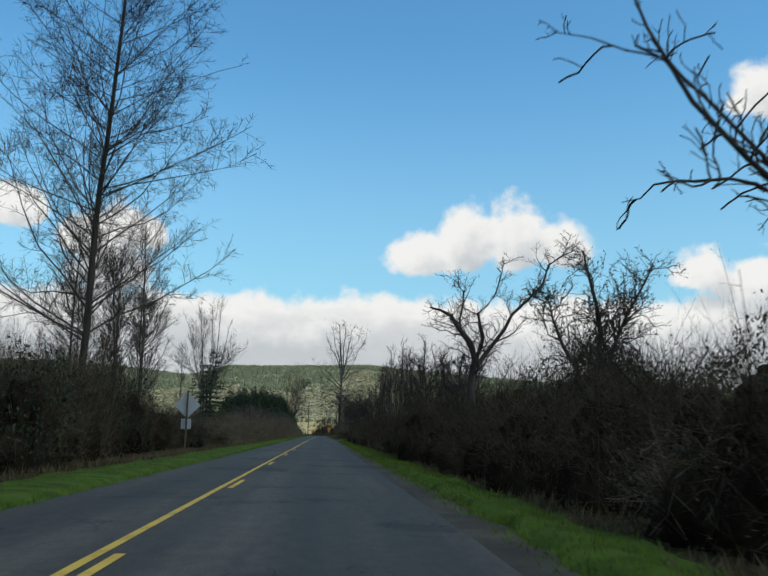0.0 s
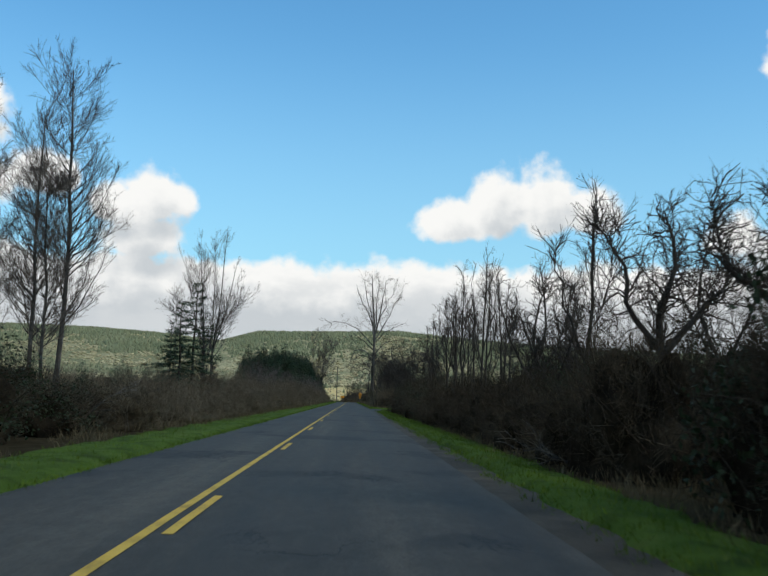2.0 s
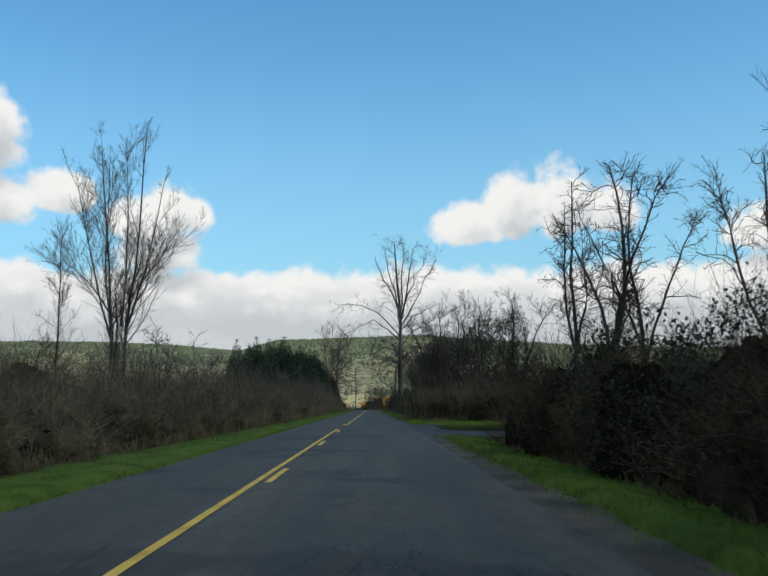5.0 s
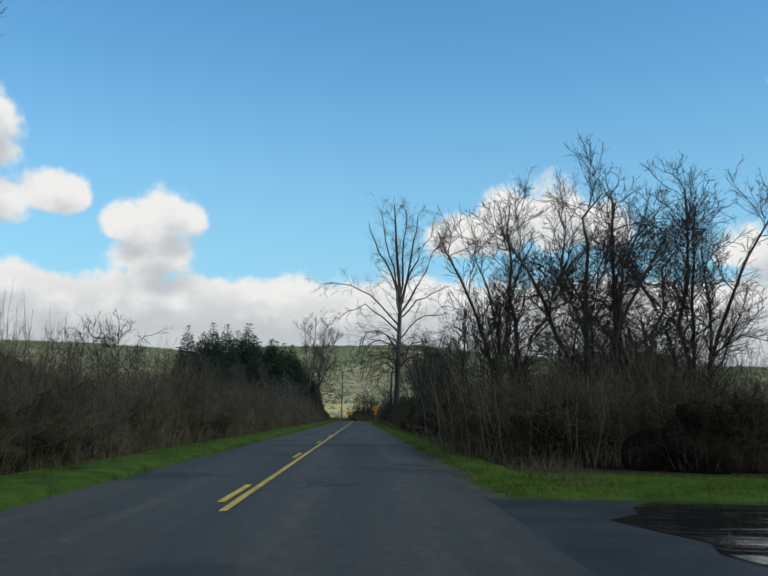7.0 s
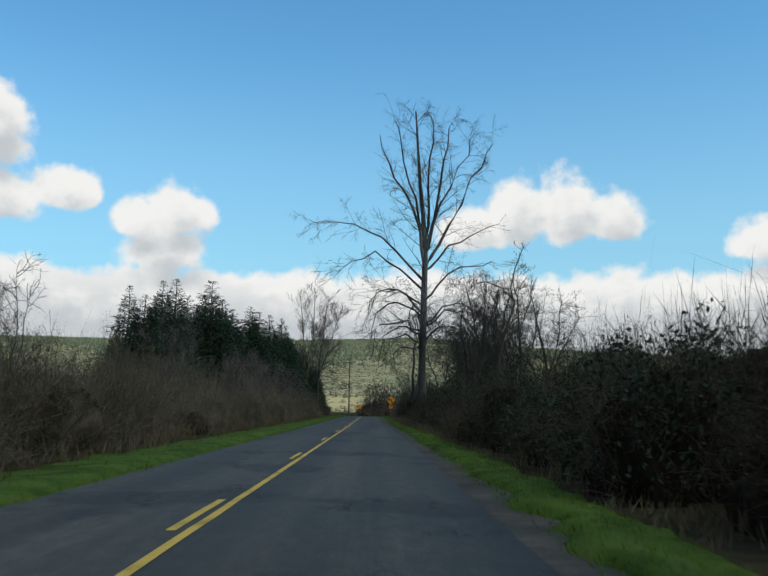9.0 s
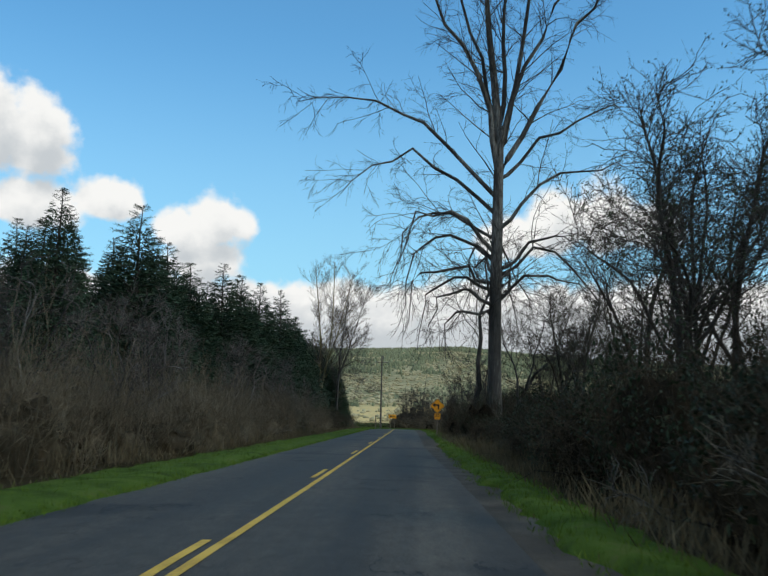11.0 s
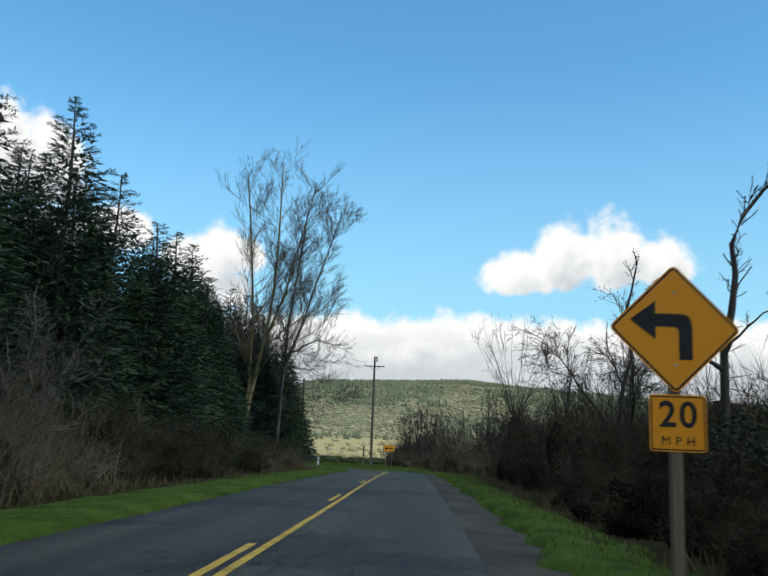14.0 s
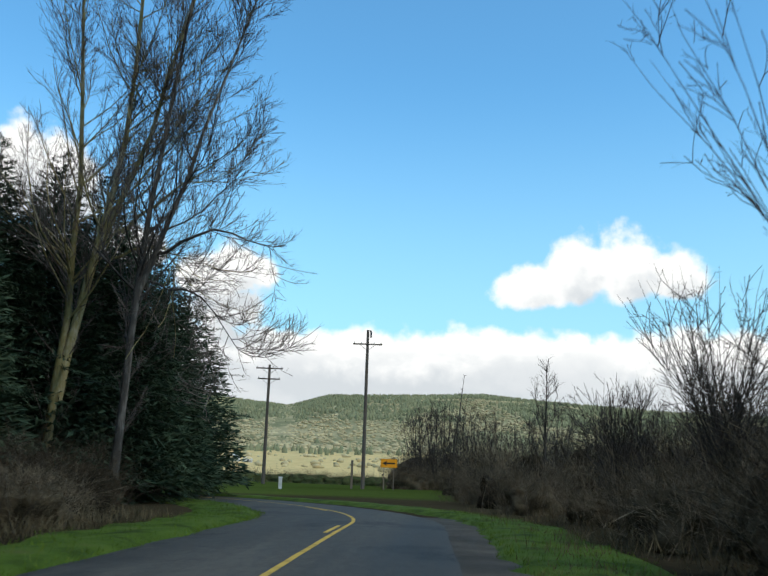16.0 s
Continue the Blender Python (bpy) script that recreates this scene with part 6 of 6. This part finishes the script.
# brush between the bend and the arrow sign
for i in range(24):
    by = rng.uniform(372, 420)
    bx = rng.uniform(3.0 if by < 399 else -3.0, 18)
    far_thicket(["sapling", "bramble"][i % 2], bx, by, rng.uniform(0, 360), rng.uniform(1.0, 1.5), rng.uniform(1.2, 1.9))
for i in range(16):
    far_thicket("sapling", -1.5 + i * 1.7 + rng.uniform(-0.5, 0.5), 412 + 4 * (i % 3), 20 * i, 1.4, rng.uniform(1.5, 2.0))
for ox, oy, oh, orz in ((-2.2, 405.0, 7.6, 0), (0.2, 403.0, 8.2, 70), (2.6, 407.0, 8.6, 140), (5.2, 404.0, 7.4, 210), (-0.6, 412.0, 9.0, 300), (4.0, 413.0, 9.0, 30), (8.4, 405.0, 7.0, 95), (8.0, 380.0, 6.2, 33), (11.0, 392.0, 7.4, 190), (1.4, 409.0, 8.8, 15), (3.4, 403.0, 8.0, 250), (-1.4, 408.0, 8.2, 110), (6.6, 410.0, 8.8, 60), (10.6, 411.0, 8.0, 170), (13.0, 405.0, 7.6, 230), (0.8, 414.0, 9.2, 330), (15.0, 398.0, 7.0, 20), (13.6, 384.0, 6.6, 75), (12.6, 368.0, 6.0, 140), (15.5, 376.0, 6.4, 310), (11.8, 352.0, 5.6, 200)):
    bare_tree("willow", [[(0, 0, 0), (-0.3, 0.2, oh * 0.4), (-1.1, 0.3, oh * 0.9)], [(0.2, 0, 0), (0.3, 0, oh * 0.45), (0.2, 0.2, oh)], [(0.3, 0.1, 0), (0.7, -0.2, oh * 0.4), (1.5, -0.1, oh * 0.86)], [(0, 0.2, 0), (0.1, 0.6, oh * 0.4), (-0.4, 1.2, oh * 0.9)]], [0.07, 0.08, 0.07, 0.06], [dict(WILLOW[0], n=44, length=(1.2, 2.8)), dict(WILLOW[1], n=260, length=(0.6, 1.5)), dict(WILLOW[2], n=1900, length=(0.2, 0.7), least=0.013)], "leafless willow scrub beside the bend", ox, oy, orz, group="willow scrub at the bend")
# low scrub that rises above the brush on the other side
for ox, oy, oh, orz in ((-10.2, 244.0, 5.6, 15), (-10.6, 251.0, 6.2, 80), (-9.9, 236.5, 5.2, 200), (-10.4, 266.5, 5.6, 290), (-9.9, 281.5, 5.4, 120), (-10.3, 297.5, 5.4, 55), (-13.0, 178.0, 6.2, 0), (-11.4, 196.0, 5.6, 70), (-15.0, 211.0, 7.0, 140), (-11.8, 226.0, 6.4, 210), (-15.6, 240.0, 7.6, 300), (-12.4, 151.0, 5.6, 30), (-11.0, 137.0, 5.0, 95), (-12.6, 258.0, 6.8, 33), (-11.6, 273.0, 6.2, 190), (-12.0, 290.0, 6.0, 250), (-18.0, 188.0, 6.6, 20), (-20.0, 160.0, 6.0, 110)):
    bare_tree("willow", [[(0, 0, 0), (-0.3, 0.2, oh * 0.4), (-1.3, 0.3, oh * 0.86)], [(0.2, 0, 0), (0.3, 0, oh * 0.45), (0.2, 0.2, oh)], [(0.3, 0.1, 0), (0.7, -0.2, oh * 0.4), (1.7, -0.1, oh * 0.82)], [(0, 0.2, 0), (0.1, 0.7, oh * 0.4), (-0.4, 1.4, oh * 0.86)]], [0.045, 0.05, 0.045, 0.04], [dict(WILLOW[0], n=44, length=(1.2, 2.6)), dict(WILLOW[1], n=200, length=(0.6, 1.5)), dict(WILLOW[2], n=1700, length=(0.25, 0.8))], "pale leafless willow scrub standing in the brush", ox, oy, orz, bark=BARK_PALE, twig=TWIG_GREY, crook=0.1, group="willow scrub along the road")
for i in range(9):
    thicket(["sapling", "pale"][i % 2], -2.6 + i * 1.5, 401.0 + (i % 3) * 2.0, 20 * i, 1.05, 1.0 if i % 2 else 0.9)
# the low dark hedge across the near field
for i in range(24):
    far_thicket("green", -55 + i * 2.1 + rng.uniform(-0.3, 0.3), 414 + rng.uniform(-1, 1), rng.uniform(-15, 15), 1.0, rng.uniform(0.6, 0.8))
join_far()


# ---- woods far off ----
def far_wood(name, count, reach, mat, shape, label, keep=None, profile=((0.0, 0.9), (0.45, 0.75), (1.0, 0.05))):
    """Many small trees as one mass: each a ragged cone or a rough round crown; keep thins them into stands."""
    az, r = np.radians(rng.uniform(-30, 30, 4 * count)), np.sqrt(rng.uniform(reach[0] ** 2, reach[1] ** 2, 4 * count))
    x, y = r * np.sin(az), 150 + r * np.cos(az)
    if keep:
        stand_of = np.array([noise.noise((a * 0.0042, b * 0.0024, 4.0)) + 0.5 * noise.noise((a * 0.013, b * 0.008, 9.0)) for a, b in zip(x, y)])
        ok = (stand_of + rng.normal(0, 0.12, 4 * count) - np.interp(r, keep[0], keep[1])) * keep[2] > 0
        x, y = x[ok], y[ok]
    x, y = x[:count], y[:count]
    n, sides, k = len(x), 4, len(profile)
    z = lie(y) + hill(x, y) - 0.5
    h = rng.uniform(*shape[0], n)
    w = h * rng.uniform(*shape[1], n)
    turn = rng.uniform(0, 6.28, n)[:, None] + np.arange(sides) * 2 * np.pi / sides
    v = np.empty((n, k, sides, 3))
    for i, (u, q) in enumerate(profile):
        rad = w[:, None] * q * rng.uniform(0.6, 1.35, (n, sides))
        v[:, i, :, 0], v[:, i, :, 1] = x[:, None] + rad * np.cos(turn), y[:, None] + rad * np.sin(turn)
        v[:, i, :, 2] = z[:, None] + (h * u)[:, None] * rng.uniform(0.92, 1.06, (n, sides))
    at = np.arange(n * k * sides).reshape(n, k, sides)
    nx = np.roll(at, -1, axis=2)
    f = np.stack([at[:, :-1], nx[:, :-1], nx[:, 1:], at[:, 1:]], -1).reshape(-1, 4)
    tagged(new(name, mesh_of(name, v, f, mat)), label, "woodland", kind="stuff")


ROUND = ((0.0, 0.6), (0.35, 0.95), (0.75, 0.75), (1.0, 0.12))
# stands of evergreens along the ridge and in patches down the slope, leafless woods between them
far_wood("hill_conifers", 19000, (2300, 3900), HAZY_CONIFER, ((6, 14), (0.36, 0.6)), "evergreen woods along the ridge", ([1500, 2300, 3000, 3900], [0.32, 0.08, -0.34, -0.7], 1))
far_wood("hill_woods", 7000, (1350, 3300), HAZY_BARE, ((2.4, 5.0), (1.1, 1.8)), "leafless woods on the lower slope, colour paled for haze", ([1000, 2300, 3000, 3900], [0.4, 0.08, -0.34, -0.7], -1), ROUND)
far_wood("slope_conifers", 1000, (950, 2400), HAZY_CONIFER, ((5, 10), (0.32, 0.5)), "evergreens scattered on the lower slope", ([900, 2400], [0.22, 0.1], 1))
far_wood("field_trees", 420, (560, 1050), HAZY_BARE, ((1.6, 4.0), (0.7, 1.2)), "scattered trees round the meadow, colour paled for haze", None, ROUND)


# small white farm buildings across the meadow
def farm_building(x, y, w, d, h, rz):
    z = float(lie(y) + hill(x, y))
    top = empty("farm_building", x, y, z, rz)
    bpart("wall", box(w, d, h, 0, 0, h / 2, 0.03), WHITE_PAINT, top)
    r = [(-w / 2 - 0.3, h - 0.1), (0, h + w * 0.22), (w / 2 + 0.3, h - 0.1), (w / 2 + 0.3, h + 0.1), (0, h + w * 0.22 + 0.25), (-w / 2 - 0.3, h + 0.1)]
    bpart("roof", slab(r, -d / 2 - 0.3, d / 2 + 0.3), WHITE_PAINT, top, "pale metal roof")
    bpart("door", box(1.0, 0.06, 2.0, 0, -d / 2 - 0.02, 1.0, 0.01), DARK_METAL, top)
    tagged(top, "small white farm building across the meadow", "building")


farm_building(-123.0, 901, 6, 5, 2.4, 12)
farm_building(-137.0, 915, 10, 6, 2.8, -8)


# ---- broken branches on the verge ----
STICK = [
    dict(n=9, length=(0.5, 1.2), angle=(25, 60), up=0.1, wiggle=0.2, curve=0.0, k=5, span=(0.2, 0.95), ratio=0.6, tip=0.3, least=0.006),
    dict(n=40, length=(0.2, 0.6), angle=(25, 65), up=0.1, wiggle=0.2, curve=0.0, k=4, span=(0.1, 1.0), ratio=0.6, tip=0.3, least=0.005),
    dict(n=60, length=(0.1, 0.3), angle=(25, 65), up=0.1, wiggle=0.2, curve=0.0, k=2, span=(0.1, 1.0), ratio=0.6, tip=0.4, least=0.004),
]
for bx, by, rz, ln, rise in ((5.7, 9.8, 168, 1.5, 0.9), (5.4, 10.8, 150, 1.4, 0.5), (5.9, 11.4, 190, 1.3, 1.2), (4.3, 80.0, 60, 3.0, 0.5), (4.4, 52.0, 160, 1.6, 0.4), (4.3, 223.5, 200, 1.5, 1.1), (3.9, 226.0, 190, 1.4, 0.4), (3.0, 262.5, 200, 1.4, 0.3), (-8.8, 263.0, 10, 2.2, 0.5), (4.2, 172.0, 150, 2.2, 0.8), (-8.6, 62.0, 30, 2.0, 1.6)):
    bare_tree("broken_branch", [[(0, 0, 0.03), (ln * 0.35, 0.1, rise * 0.4), (ln * 0.7, 0, rise * 0.75), (ln, 0.1, rise)]], [0.022], STICK, "broken pale branch leaning out of the brush", bx, by, rz, bark=BARK_PALE, twig=TWIG_PALE, category="branch", group="broken branches")
